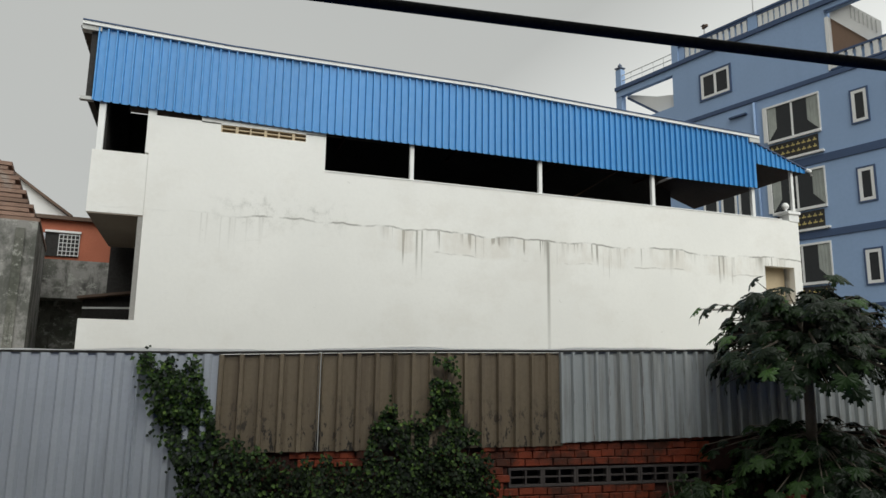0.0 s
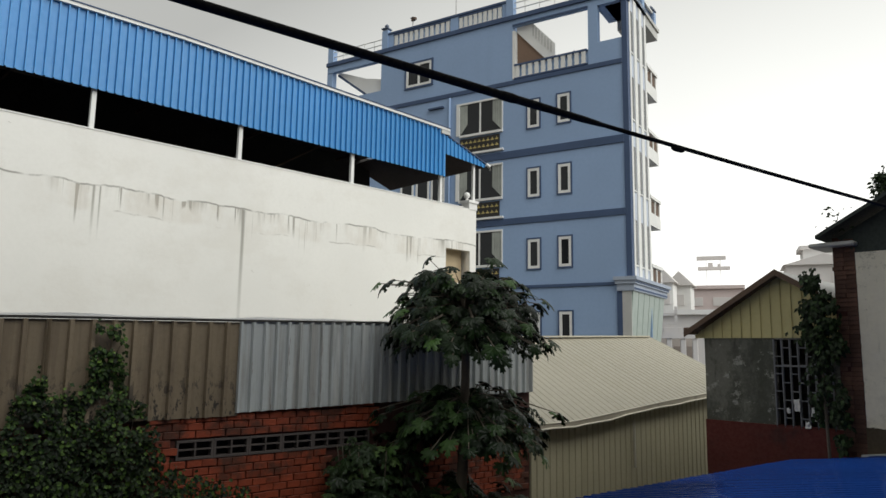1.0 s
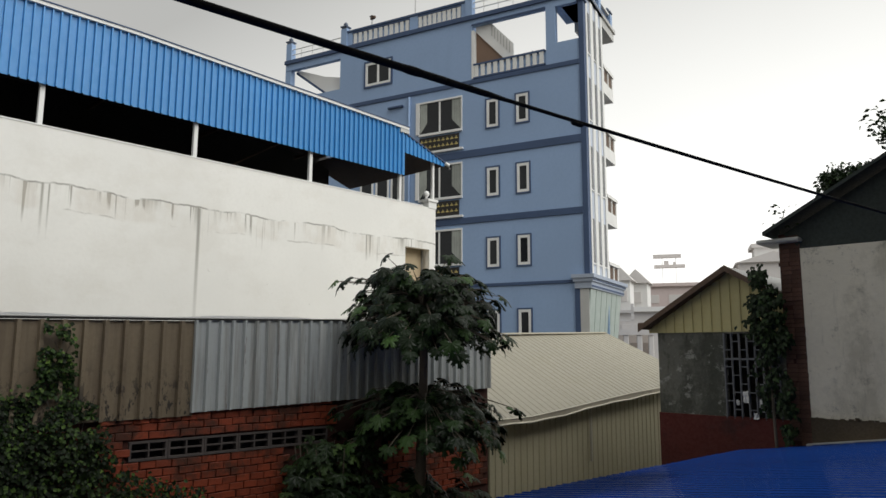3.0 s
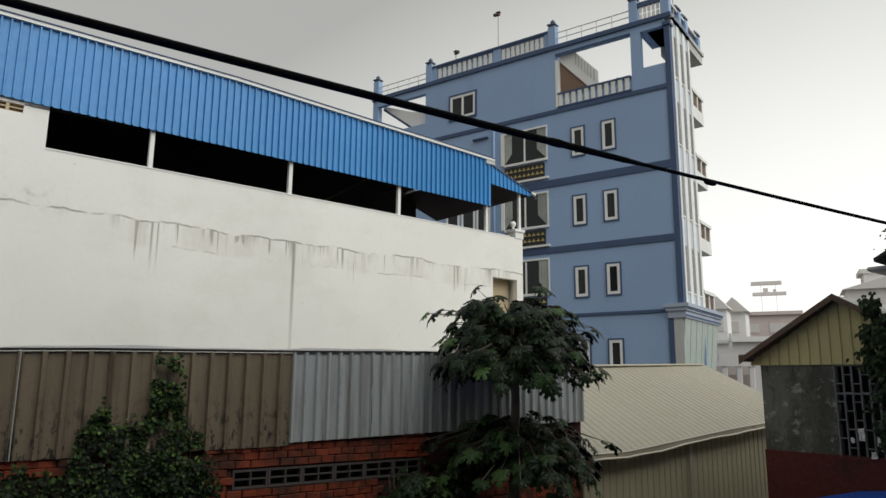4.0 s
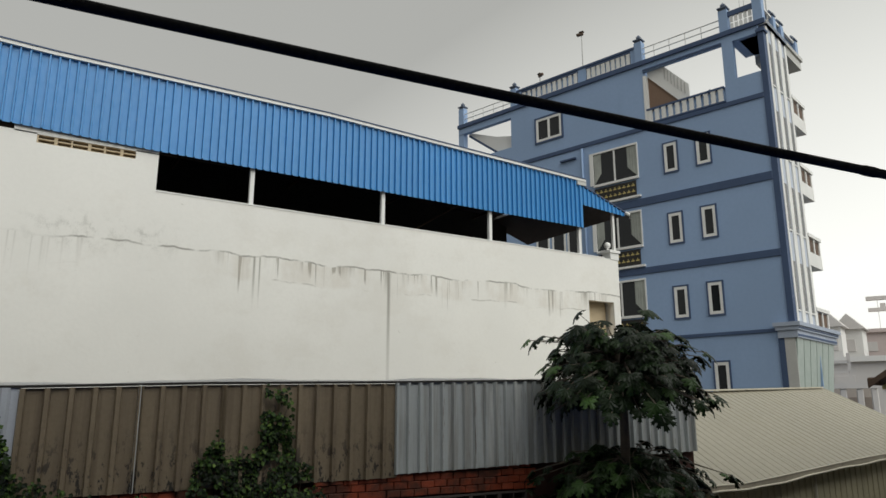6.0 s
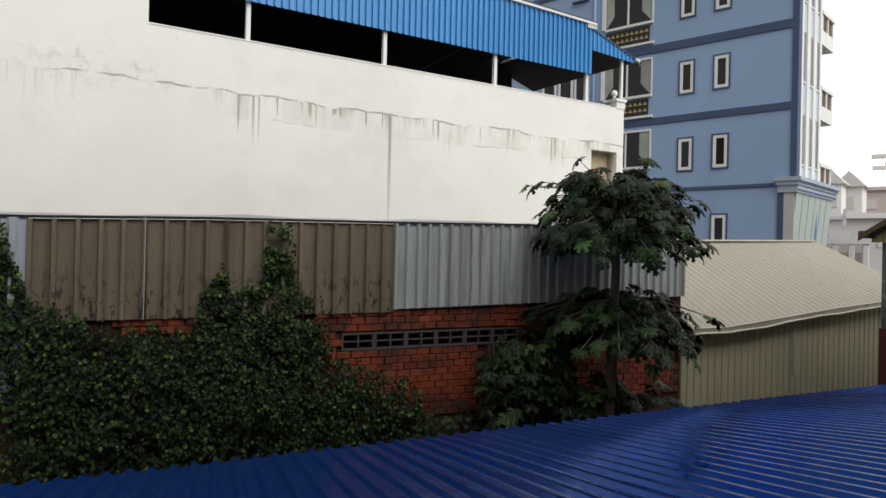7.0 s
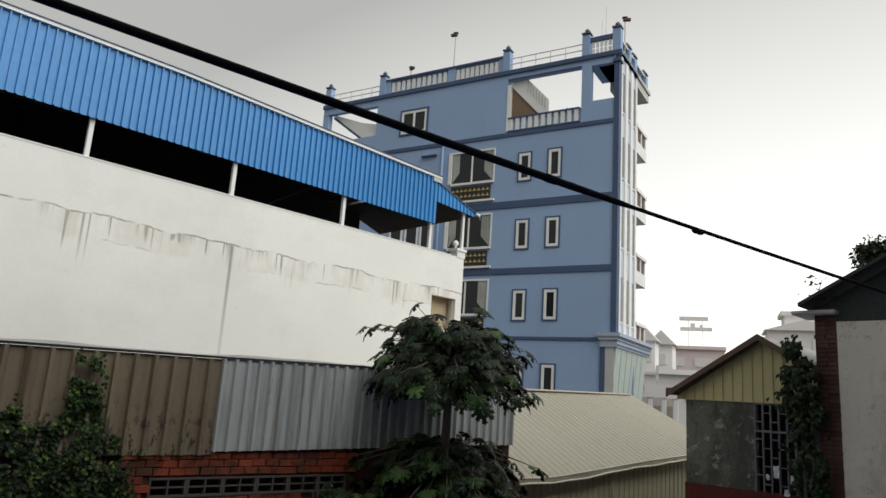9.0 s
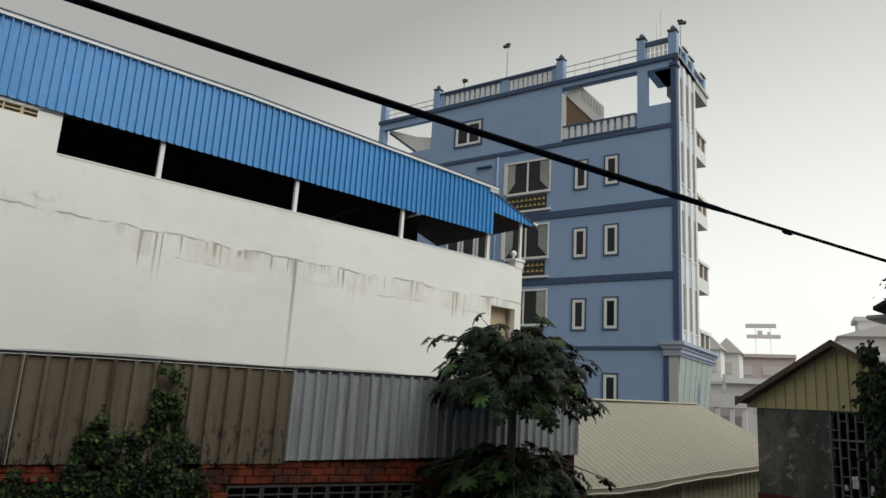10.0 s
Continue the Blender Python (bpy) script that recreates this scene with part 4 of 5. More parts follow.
for i in range(9):
    a = i * 1.0
    part("wall_sheet", ribbed(bmesh.new(), a, a + 1.01, lambda x: 0.0, lambda x: eave(x) - 0.02, 0.19, 0.02, 0.025, 0.014), OLIVE_WALL, shed, "olive ribbed wall sheet" if i == 0 else "").location.y = -0.004 * (i % 2)

ridge = steps([(-1, 4.28), (0, 4.32), (3, 4.40), (8.3, 4.58)])


def roof_slope(x0, x1, ya, za, yb, zb, pitch=0.19, depth=0.013):
    """A ribbed roof sheet whose ribs run from the eave (ya) to the ridge (yb)."""
    bm = ribbed(bmesh.new(), x0, x1, lambda x: 0.0, lambda x: 1.0, pitch, depth, 0.025, 0.014)
    for v in bm.verts:
        x, off, t = v.co
        v.co = Vector((x, ya + (yb - ya) * t, za(x) + (zb(x) - za(x)) * t - off))
    return bm


for i in range(9):
    a, b = i * 0.92, min((i + 1) * 0.92 + 0.01, 8.25)
    part("roof_sheet", roof_slope(a, b, -0.16, lambda x: eave(x) + 0.03, 2.8, ridge), CREAM_ROOF, shed, "cream ribbed roof sheet" if i == 0 else "").location.z = 0.004 * (i % 2)
part("back_slope", roof_slope(0, 8.25, 6.2, lambda x: 3.1, 2.82, ridge), CREAM_ROOF, shed)
cb = bmesh.new()
prism(cb, [(0, ridge(0) + 0.02), (8.12, ridge(8.12) - 0.02), (8.12, ridge(8.12) + 0.02), (0, ridge(0) + 0.06)], 2.68, 2.94)
part("ridge_cap", cb, surface("cream_cap", (0.60, 0.56, 0.45), 0.6, 0.05, 2, 0.03), shed, "pale ridge capping")
xs_e = [0.35 * i for i in range(24)]
sag = lambda x: 0.012 * math.sin(2.3 * x) + 0.008 * math.sin(5.1 * x)
face = prism(bmesh.new(), [(x, eave(x) - 0.07 + sag(x)) for x in xs_e] + [(x, eave(x) + 0.035) for x in reversed(xs_e)], -0.23, -0.17)
gutter = part("gutter", face, surface("old_grey_brown_gutter", (0.36, 0.32, 0.255), 0.6, 0.2, 3, 0.15, stain=(0.16, 0.14, 0.11), stain_amount=0.7, stain_scale=3), shed, "sagging old gutter along the eave")
GUTTER_LIP = surface("cream_gutter_lip", (0.70, 0.66, 0.54), 0.5, 0.12, 3, 0.1)
part("upper_lip", tube(bmesh.new(), [(x, -0.225, eave(x) + 0.04) for x in xs_e], [0.016] * len(xs_e), 6), GUTTER_LIP, gutter, "pale upper lip", smooth=True)
part("lower_lip", tube(bmesh.new(), [(x, -0.24, eave(x) - 0.07 + sag(x)) for x in xs_e], [0.022] * len(xs_e), 6), GUTTER_LIP, gutter, "pale bent lower lip", smooth=True)
part("end_wall", prism(bmesh.new(), [(0, 0), (0.06, 0), (0.06, 2.6), (0, 2.6)], 0.02, 6.0), OLIVE_WALL, shed)
part("downpipe", tube(bmesh.new(), [(3.25, -0.08, 2.75), (3.25, -0.08, 1.6)], [0.03, 0.03], 6), surface("pale_pipe", (0.5, 0.47, 0.38), 0.6, 0.1, 3, 0.05), shed, "short drain pipe")

# ---- small gabled outhouse ----
outhouse = thing("gabled_outhouse", pose(13.1, 0, 0), "small mouldy outhouse with yellow sheet gable and lattice screen", "house")
part("wall", boxes((0, 0.15, 5.22, 6.5, 2.86, 4.37), (0, 0.15, 3.0, 4.28, 2.86, 4.37), (0, 0.15, 4.28, 5.22, 4.33, 4.37), (0.15, 6.0, 6.35, 6.5, 0, 4.4)), GREY_WALL, outhouse, "black-stained grey render")
part("base_wall", boxes((-0.02, 0.16, 3.0, 6.52, 0, 2.86)), RED_WALL, outhouse, "dark red damp base")
# near-black colour paints the shade behind the lattice screen
part("inner_wall", boxes((1.6, 1.7, 3.0, 6.3, 0, 4.37)), DARK, outhouse)
n = 17
for i in range(n):
    gb = bmesh.new()
    y0, y1 = 3.62 + i * 0.18, 3.62 + (i + 1) * 0.18
    zt = lambda y: 5.46 - 0.635 * abs(y - 5.04)
    for ya, yb, off in ((y0, y0 + 0.14, 0.0), (y0 + 0.14, y1, 0.025)):
        a = [gb.verts.new((-0.03 + off, ya, 4.36)), gb.verts.new((-0.03 + off, yb, 4.36)), gb.verts.new((-0.03 + off, yb, max(4.38, zt(yb)))), gb.verts.new((-0.03 + off, ya, max(4.38, zt(ya))))]
        b = [gb.verts.new((v.co.x + 0.03, v.co.y, v.co.z)) for v in a]
        gb.faces.new(a)
        gb.faces.new(b[::-1])
        for k in range(4):
            gb.faces.new((a[(k + 1) % 4], a[k], b[k], b[(k + 1) % 4]))
    part("gable_board", gb, YELLOW_SHEET, outhouse, "yellow-cream ribbed sheet" if i == 0 else "")
for s in (1, -1):
    rb = bmesh.new()
    run = 1.74 if s > 0 else 0.70
    ye, ze = 5.04 + s * run, 5.50 - 0.615 * run
    vs = [(-0.25, 5.04, 5.49), (6.0, 5.04, 5.49), (6.0, ye, ze), (-0.25, ye, ze)]
    a = [rb.verts.new(v) for v in vs]
    b = [rb.verts.new((x, y, z + 0.04)) for x, y, z in vs]
    rb.faces.new(a)
    rb.faces.new(b[::-1])
    for k in range(4):
        rb.faces.new((a[(k + 1) % 4], a[k], b[k], b[(k + 1) % 4]))
    part("roof_slope", rb, FLASHING if s < 0 else RUST, outhouse, "grey sheet roof" if s < 0 else "brown roof edge")
    vb = bmesh.new()
    prism(vb, [(5.04, 5.44), (ye, ze - 0.05), (ye, ze + 0.05), (5.04, 5.55)], -0.27, -0.24)
    for v in vb.verts:
        v.co = Vector((v.co.y, v.co.x, v.co.z))
    part("verge_board", vb, RUST, outhouse, "dark verge board")
part("eave_end", soft_box(-0.25, 0.3, 6.6, 6.8, 4.44, 4.56, 0.02), RUST, outhouse)
lat = thing("lattice_screen", pose(13.1, 0, 0), "pale brick-pattern lattice screen in the outhouse wall", "screen")
cols, rows_ = 7, 5
cw, ch = 0.94 / cols, 1.5 / rows_
for i in range(cols + 1):
    y = 4.28 + i * cw
    part("upright_bar", boxes((-0.02, 0.04, y - 0.010, y + 0.010, 2.83, 4.34)), LATTICE, lat)
    if i == cols:
        break
    for j in range(rows_ + 1):
        z = 2.84 + j * ch + (ch / 2 if i % 2 else 0)
        if z < 4.33:
            part("cross_bar", boxes((-0.018, 0.038, y + 0.0105, y + cw - 0.0105, z - 0.009, z + 0.009)), LATTICE, lat)
part("mid_bar", boxes((-0.025, 0.045, 4.28, 5.22, 3.86, 3.89)), LATTICE, lat)

rag_rng = random.Random(9)
for y, z, w, h in ((4.86, 3.22, 0.10, 0.20), (4.60, 3.08, 0.08, 0.22), (4.70, 2.90, 0.09, 0.10), (5.0, 3.12, 0.06, 0.08)):
    rag = bmesh.new()
    bmesh.ops.create_grid(rag, x_segments=4, y_segments=4, size=0.5)
    for v in rag.verts:
        v.co = Vector((-0.05 + rag_rng.uniform(-0.025, 0.0), v.co.x * w * (1 - 0.3 * abs(v.co.y)) + rag_rng.uniform(-0.01, 0.01), v.co.y * h + rag_rng.uniform(-0.015, 0.015)))
    bmesh.ops.solidify(rag, geom=rag.faces[:], thickness=0.004)
    solo("plastic_rag", rag, WHITE_TRIM, "crumpled whitish plastic rag caught on the lattice screen", "rag", pose(13.1, y, z))

# ---- tall plastered gable wall with a dark roof ----
old = thing("old_gable_house", pose(13.0, 0, 0), "old house with a mouldy plastered gable wall and dark sheet roof", "house")
part("wall", boxes((0, 0.2, -6.0, 3.80, 0, 5.75)), OLD_WALL, old, "white plaster with black mould")
part("foot", boxes((-0.03, -0.002, -6.0, 3.80, 2.35, 2.93)), BARE_FOOT, old, "brown bare foot of the wall")
fr = random.Random(77)
for i in range(100):
    y0 = -2.0 + i * 0.058 + fr.uniform(-0.02, 0.02)
    part("torn_render", boxes((-0.036, -0.031, y0, y0 + fr.uniform(0.03, 0.09), 2.93 - 0.012, 2.93 + 0.05 * fr.random() ** 2)), BARE_FOOT, old)
part("pillar_core", boxes((0.02, 0.24, 3.80, 4.14, 0, 6.02)), MORTAR, old)
gd = bmesh.new()
prism(gd, [(3.80, 5.76), (4.05, 6.02), (1.83, 7.25), (-0.5, 8.5), (-3.5, 6.8), (-6, 5.76)], 0, 0.12)
for v in gd.verts:
    v.co = Vector((v.co.y, v.co.x, v.co.z))
part("gable_sheet", gd, ROOF_DARK, old, "dark green gable sheeting")
for s, pts in ((1, [(4.28, 5.98), (-0.5, 8.60), (-0.5, 8.66), (4.28, 6.04)]), (-1, [(-0.5, 8.60), (-6.4, 5.4), (-6.4, 5.46), (-0.5, 8.66)])):
    rb = bmesh.new()
    prism(rb, pts, -0.35, 7.0)
    for v in rb.verts:
        v.co = Vector((v.co.y, v.co.x, v.co.z))
    part("roof_slope", rb, ROOF_DARK, old)
part("eave_slab", soft_box(-0.2, 0.6, 3.75, 4.45, 5.86, 5.93, 0.02), FLASHING, old, "grey eave end")
fl = bmesh.new()
prism(fl, [(3.86, 2.44), (2.0, 2.72), (-5.0, 3.78), (-5.0, 3.86), (2.0, 2.80), (3.86, 2.52)], -0.16, -0.032)
for v in fl.verts:
    v.co = Vector((v.co.y, v.co.x, v.co.z))
part("flashing", fl, FLASHING, old, "pale metal flashing along the roof")

# ---- overhead cable close to the viewer ----
cable = thing("overhead_cable", pose(0, 0, 0), "thick black overhead cable across the view", "cable")


def cable_at(x):
    return Vector((x, 0.7 - 0.3 * x, 4.342 - 0.1056 * x + 0.0138 * x * x))


for name, x0, x1, ra, rb, lab in (("sleeved_strand", -4.0, 0.70, 0.0047, 0.0040, "thick black sleeve"), ("strand", 0.70, 7.0, 0.0022, 0.0019, "thin bare end of the cable")):
    xs_c = [x0 + (x1 - x0) * (i / 48) for i in range(49)]
    part(name, tube(bmesh.new(), [cable_at(x) for x in xs_c], [ra + (rb - ra) * i / 48 for i in range(49)], 10), WIRE_MAT, cable, lab, smooth=True)
part("sleeve_end", tube(bmesh.new(), [cable_at(x) for x in (0.695, 0.72, 0.75, 0.775)], [0.0040, 0.0036, 0.0034, 0.0022], 10), WIRE_MAT, cable, smooth=True)
part("clip", tube(bmesh.new(), [cable_at(0.869 + d) + Vector((0, 0, -0.0025)) for d in (-0.008, -0.004, 0.004, 0.008)], [0.0018, 0.0032, 0.0032, 0.0018], 8), WIRE_MAT, cable, "small clip on the cable")
tube_tie = tube(bmesh.new(), [cable_at(x) for x in (0.655, 0.66, 0.668, 0.673)], [0.0041, 0.0046, 0.0046, 0.0041], 10)
part("tie", tube_tie, WIRE_MAT, cable, "wrapped tie")


# ---- houses further off ----
def far_house(name, m, w, d, h, wall_m, roof_m, label, rise=0.0, wins=()):
    t = thing(name, m, label, "house")
    part("wall", boxes((-w / 2, w / 2, 0, d, 0, h)), wall_m, t)
    if rise:
        rb = bmesh.new()
        prism(rb, [(-w / 2 - 0.3, h), (w / 2 + 0.3, h), (0, h + rise)], -0.3, d + 0.3)
        part("roof", rb, roof_m, t)
    else:
        part("roof", boxes((-w / 2 - 0.3, w / 2 + 0.3, -0.3, d + 0.3, h, h + 0.35)), roof_m, t)
    for x, z, ww, hh in wins:
        part("window", soft_box(x, x + ww, -0.06, -0.004, z, z + hh, 0.01), FAR_GREY, t)
    return t


def along(heading, dist, z=0.0, turn=0.0):
    """A place at a compass heading (degrees left of +y) and distance, facing the viewer."""
    a = radians(heading)
    return pose(-math.sin(a) * dist, math.cos(a) * dist, z, 0, 0, heading + turn)


far_house("white_villa", along(-60.6, 62, turn=-8), 1.8, 2.5, 10.0, FAR_WHITE, FAR_GREY, "distant white villa with a pitched roof", 1.3, ((-0.6, 8.2, 0.5, 0.9), (0.15, 8.2, 0.5, 0.9)))
far_house("white_villa", along(-61.9, 67, turn=-8), 1.9, 2.5, 10.2, FAR_WHITE, FAR_GREY, "distant white villa with a pitched roof", 1.3, ((-0.5, 8.4, 0.9, 1.0),))
far_house("pink_roofed_block", along(-64.0, 80), 6.5, 5, 11.0, FAR_ROOF, FAR_ROOF, "distant low block with a pink roof paled for haze", 0, ((-2.4, 9.2, 1.8, 0.9), (0.4, 9.2, 1.8, 0.9)))
far_house("grey_block", along(-63.0, 54), 5.6, 4, 6.9, FAR_GREY, FAR_WHITE, "distant grey block with a flat white roof", 0, ((-2.2, 5.0, 1.2, 1.0), (0.6, 5.0, 1.2, 1.0)))
far_house("pale_house", along(-71.8, 66, turn=6), 5.5, 4, 11.6, FAR_GREY, FAR_GREY, "distant pale house with a shallow roof", 0.9, ((-1.8, 9.9, 1.1, 1.1), (0.6, 9.9, 1.1, 1.1)))
far_house("pale_house", along(-71.6, 70, turn=6), 2.6, 3, 13.4, FAR_WHITE, FAR_GREY, "distant pale stair tower with a flat roof", 0)
por = thing("white_portico", along(-61.2, 40), "distant pale grey portico with slim columns and rail", "building")
for x in (-0.9, -0.1, 0.6, 1.2):
    part("column", soft_box(x - 0.14, x + 0.14, 0, 0.3, 0, 4.9, 0.03), FAR_GREY, por)
part("beam", boxes((-1.1, 1.4, -0.05, 0.4, 4.9, 5.2)), FAR_GREY, por)
part("rail", boxes((-1.0, 0.3, 0, 0.1, 6.1, 6.25), (-1.0, 0.3, 0, 0.1, 5.65, 5.75), (-1.0, -0.85, 0, 0.2, 5.2, 6.6), (0.2, 0.35, 0, 0.2, 5.2, 6.6)), FAR_GREY, por)
part("back", boxes((-1.1, 1.4, 1.6, 1.8, 0, 5.0)), FAR_SHADE, por, "brown-grey wall behind the columns, darkened for porch shade")
for x in (-0.75, 0.12, 0.8):
    part("door_leaf", boxes((x, x + 0.42, 1.52, 1.59, 2.6, 4.5)), FAR_DOOR, por, "dull brown door")
tank = thing("roof_sign_frame", along(-64.3, 85), "distant two-tier rooftop frame on thin legs", "frame")
part("tier", boxes((-1.6, 1.5, 0, 0.5, 14.75, 15.15)), FAR_GREY, tank)
part("tier", boxes((-1.5, 1.9, 0, 0.6, 13.6, 13.95), (-0.4, 0.1, 0, 0.5, 13.95, 14.4), (0.6, 0.9, 0, 0.5, 13.95, 14.25)), FAR_GREY, tank)
for x in (-0.6, 0.9):
    part("leg", tube(bmesh.new(), [(x, 0.2, 9.0), (x, 0.2, 14.8)], [0.025, 0.025], 6), FAR_WHITE, tank)

# street left of the white house
ruin = thing("unfinished_brick_house", pose(-5.45, 19.0, 0, 0, 0, 8), "unfinished grey concrete house with raw brick ends", "house")
part("wall", boxes((-6, 1.75, 0, 5, 0, 7.6)), STAINED, ruin, "stained grey concrete")
for j in range(13):
    edge = 1.78 - 0.060 * j - 0.07 * ((j * 7) % 3)
    part("brick_course", boxes((-1.0 + 0.05 * (j % 2), edge, 0.05 + 0.02 * (j % 2), 5, 7.6 + j * 0.11, 7.69 + j * 0.11)), RAW_BRICK, ruin, "stepped raw brick course" if j == 0 else "")
for j in range(9):
    part("pale_brick", boxes((-1.05 + 0.04 * (j % 3), -0.42 - 0.05 * ((j * 5) % 3), -0.03, 0.018, 7.72 + j * 0.13, 7.80 + j * 0.13)), FAR_WHITE, ruin, "limewashed brick end" if j == 0 else "")
part("brick_fill", boxes((-1.0, 0.85, 0.1, 4.9, 7.6, 9.0)), MORTAR, ruin)
part("upper_wall", boxes((-6, 0.2, 0.02, 5, 7.6, 9.06)), OLD_WALL, ruin)
part("column", boxes((1.3, 1.5, -0.08, -0.004, 0, 7.4), (0.2, 0.45, -0.08, -0.004, 2, 7.4)), GREY_WALL, ruin)
red = thing("red_house", pose(-4.1, 26.0, -0.55, 0, 0, 4), "orange-red house with a grilled window and grey base wall", "house")
part("wall", boxes((-3.2, 2.4, 0, 4, 8.15, 9.5)), RED_HOUSE, red, "orange-red painted wall")
part("base", boxes((-3.2, 4.0, -0.3, 4, 6.9, 8.15)), STAINED, red, "black-stained concrete band")
part("lower", boxes((-3.2, 4.0, 0.8, 4, 0, 6.9)), GREY_WALL, red)
part("roof_edge", boxes((-3.4, 2.5, -0.2, 4.2, 9.5, 9.62)), RUST, red)
sl = bmesh.new()
prism(sl, [(-2.6, 9.62), (-0.05, 9.62), (-1.26, 10.5), (-2.6, 11.5)], 0, 4)
part("roof_gable", sl, FAR_WHITE, red)
sl = bmesh.new()
prism(sl, [(-0.02, 9.62), (0.06, 9.66), (-1.24, 10.58), (-2.6, 11.6), (-2.6, 11.5), (-1.26, 10.5)], -0.2, 4.1)
part("verge", sl, RUST, red)
rw = part("window", boxes((-1.1, 0.33, -0.05, -0.003, 8.28, 9.05)), DARK, red, "dark window with a white grille")
part("lintel", boxes((-0.7, 0.36, -0.12, -0.003, 9.07, 9.14)), FAR_WHITE, rw, "pale lintel")
part("shutter", boxes((-1.08, -0.68, -0.09, -0.055, 8.3, 9.03)), PALE_SHEET, rw, "pale blue-grey shutter")
for i in range(6):
    part("grille_bar", boxes((-0.28 + i * 0.118, -0.258 + i * 0.118, -0.075, -0.053, 8.3, 9.03)), WHITE_TRIM, rw)
for j in range(6):
    part("grille_bar", boxes((-0.28, 0.332, -0.095, -0.077, 8.32 + j * 0.135, 8.342 + j * 0.135)), WHITE_TRIM, rw)
shanty = thing("lean_to", pose(-2.9, 22.0, 0), "lean-to with a sheet roof in the alley, wall near-black as its shaded opening", "shed")
# solid near-black wall paints the shade of the open front
part("wall", boxes((-0.05, 1.6, 0, 2, 0, 6.0)), DARK, shanty)
sh = bmesh.new()
prism(sh, [(-0.15, 6.0), (1.9, 6.3), (1.9, 6.37), (-0.15, 6.07)], -0.4, 2.2)
part("roof", sh, RUST, shanty)
sh = bmesh.new()
prism(sh, [(0.0, 5.72), (1.7, 5.78), (1.7, 5.83), (0.0, 5.77)], -0.42, -0.38)
part("beam", sh, FLASHING, shanty)


# ---- plants ----
def leaf(bm, p, d, up, length, width, bend=0.25):
    """A small pointed leaf from p along d, folded on its midrib and bent."""
    side = d.cross(up).normalized()
    a = bm.verts.new(p)
    l = bm.verts.new(p + d * length * 0.45 + side * width * 0.5 + up * 0.02 * length)
    r = bm.verts.new(p + d * length * 0.45 - side * width * 0.5 + up * 0.02 * length)
    m = bm.verts.new(p + d * length * 0.5 - up * width * 0.12)
    t = bm.verts.new(p + d * length - up * bend * length)
    bm.faces.new((a, m, l))
    bm.faces.new((a, r, m))
    bm.faces.new((m, t, l))
    bm.faces.new((r, t, m))


def raw_part(name, bm, material, parent, label="", kind=""):
    me = bpy.data.meshes.new(name)
    bm.to_mesh(me)
    bm.free()
    me.materials.append(material)
    ob = new(name, me)
    ob.parent = parent
    return tagged(ob, label, kind=kind)


rng = random.Random(7)


def rand_dir(r, zlo=-1.0, zhi=1.0):
    z = r.uniform(zlo, zhi)
    a = r.uniform(0, 2 * math.pi)
    q = math.sqrt(1 - z * z)
    return Vector((q * math.cos(a), q * math.sin(a), z))


# ivy over the sheets and the brick wall; x along the fence
ivy_top = steps([(-5.75, 3.6), (-5.55, 4.22), (-4.85, 4.22), (-4.62, 3.4), (-4.2, 3.15), (-3.9, 2.98), (-2.8, 2.96), (-2.62, 3.45), (-2.45, 3.72), (-2.2, 3.48), (-1.95, 3.50), (-1.88, 4.25), (-1.58, 4.36), (-1.45, 3.6), (-1.2, 3.15), (-1.0, 2.75), (-0.6, 2.35), (-0.1, 2.30), (0.25, 2.0), (0.7, 1.5)])
ivy = thing("ivy", FENCE, "dense dark green ivy climbing the brick wall and sheets", "climbing plant")
im, ym = bmesh.new(), bmesh.new()
count = 0
while count < 23000:
    x = rng.uniform(-5.75, 0.7)
    zt = ivy_top(x) + 0.06 * math.sin(9 * x) + 0.05 * math.sin(23 * x + 1)
    z = rng.uniform(1.0, 4.45)
    if z > zt + rng.gauss(0, 0.05):
        continue
    if x < -5.5 + 0.42 * (4.1 - z) + rng.gauss(0, 0.06) and x < -4.7 + rng.gauss(0, 0.1):
        continue
    if z > 3.0 and -2.65 < x < -1.2 and noise.noise((x * 4, z * 4, 3)) > 0.22:
        continue
    if x > -1.2 and z > zt - 0.25 and rng.random() < 0.4:
        continue
    thick = 0.10 + 0.38 * max(0.0, min(1.0, (3.2 - z) / 1.2)) * (1.0 if x < -0.9 else 0.6) + 0.16 * noise.noise((x * 2.2, z * 2.2, 0)) + 0.10 * noise.noise((x * 6, z * 6, 4))
    y = -0.06 - max(0.02, thick) * math.sqrt(rng.random())
    d = Vector((rng.gauss(0, 0.5), -0.55 + rng.gauss(0, 0.3), -0.75 + rng.gauss(0, 0.35))).normalized()
    up = Vector((rng.gauss(0, 0.3), -1, 0.5 + rng.gauss(0, 0.3))).normalized()
    size = rng.uniform(0.035, 0.078)
    # lighter leaf colour goes mostly to the top: young growth plus painted light
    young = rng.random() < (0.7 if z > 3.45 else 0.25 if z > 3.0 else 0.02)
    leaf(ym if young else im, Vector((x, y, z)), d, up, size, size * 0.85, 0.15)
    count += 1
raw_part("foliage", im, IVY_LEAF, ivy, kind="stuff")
raw_part("young_lit_growth", ym, YOUNG_LIT_IVY, ivy, "fresh yellow-green shoots, lighter also for the light up there", kind="stuff")
stm = bmesh.new()
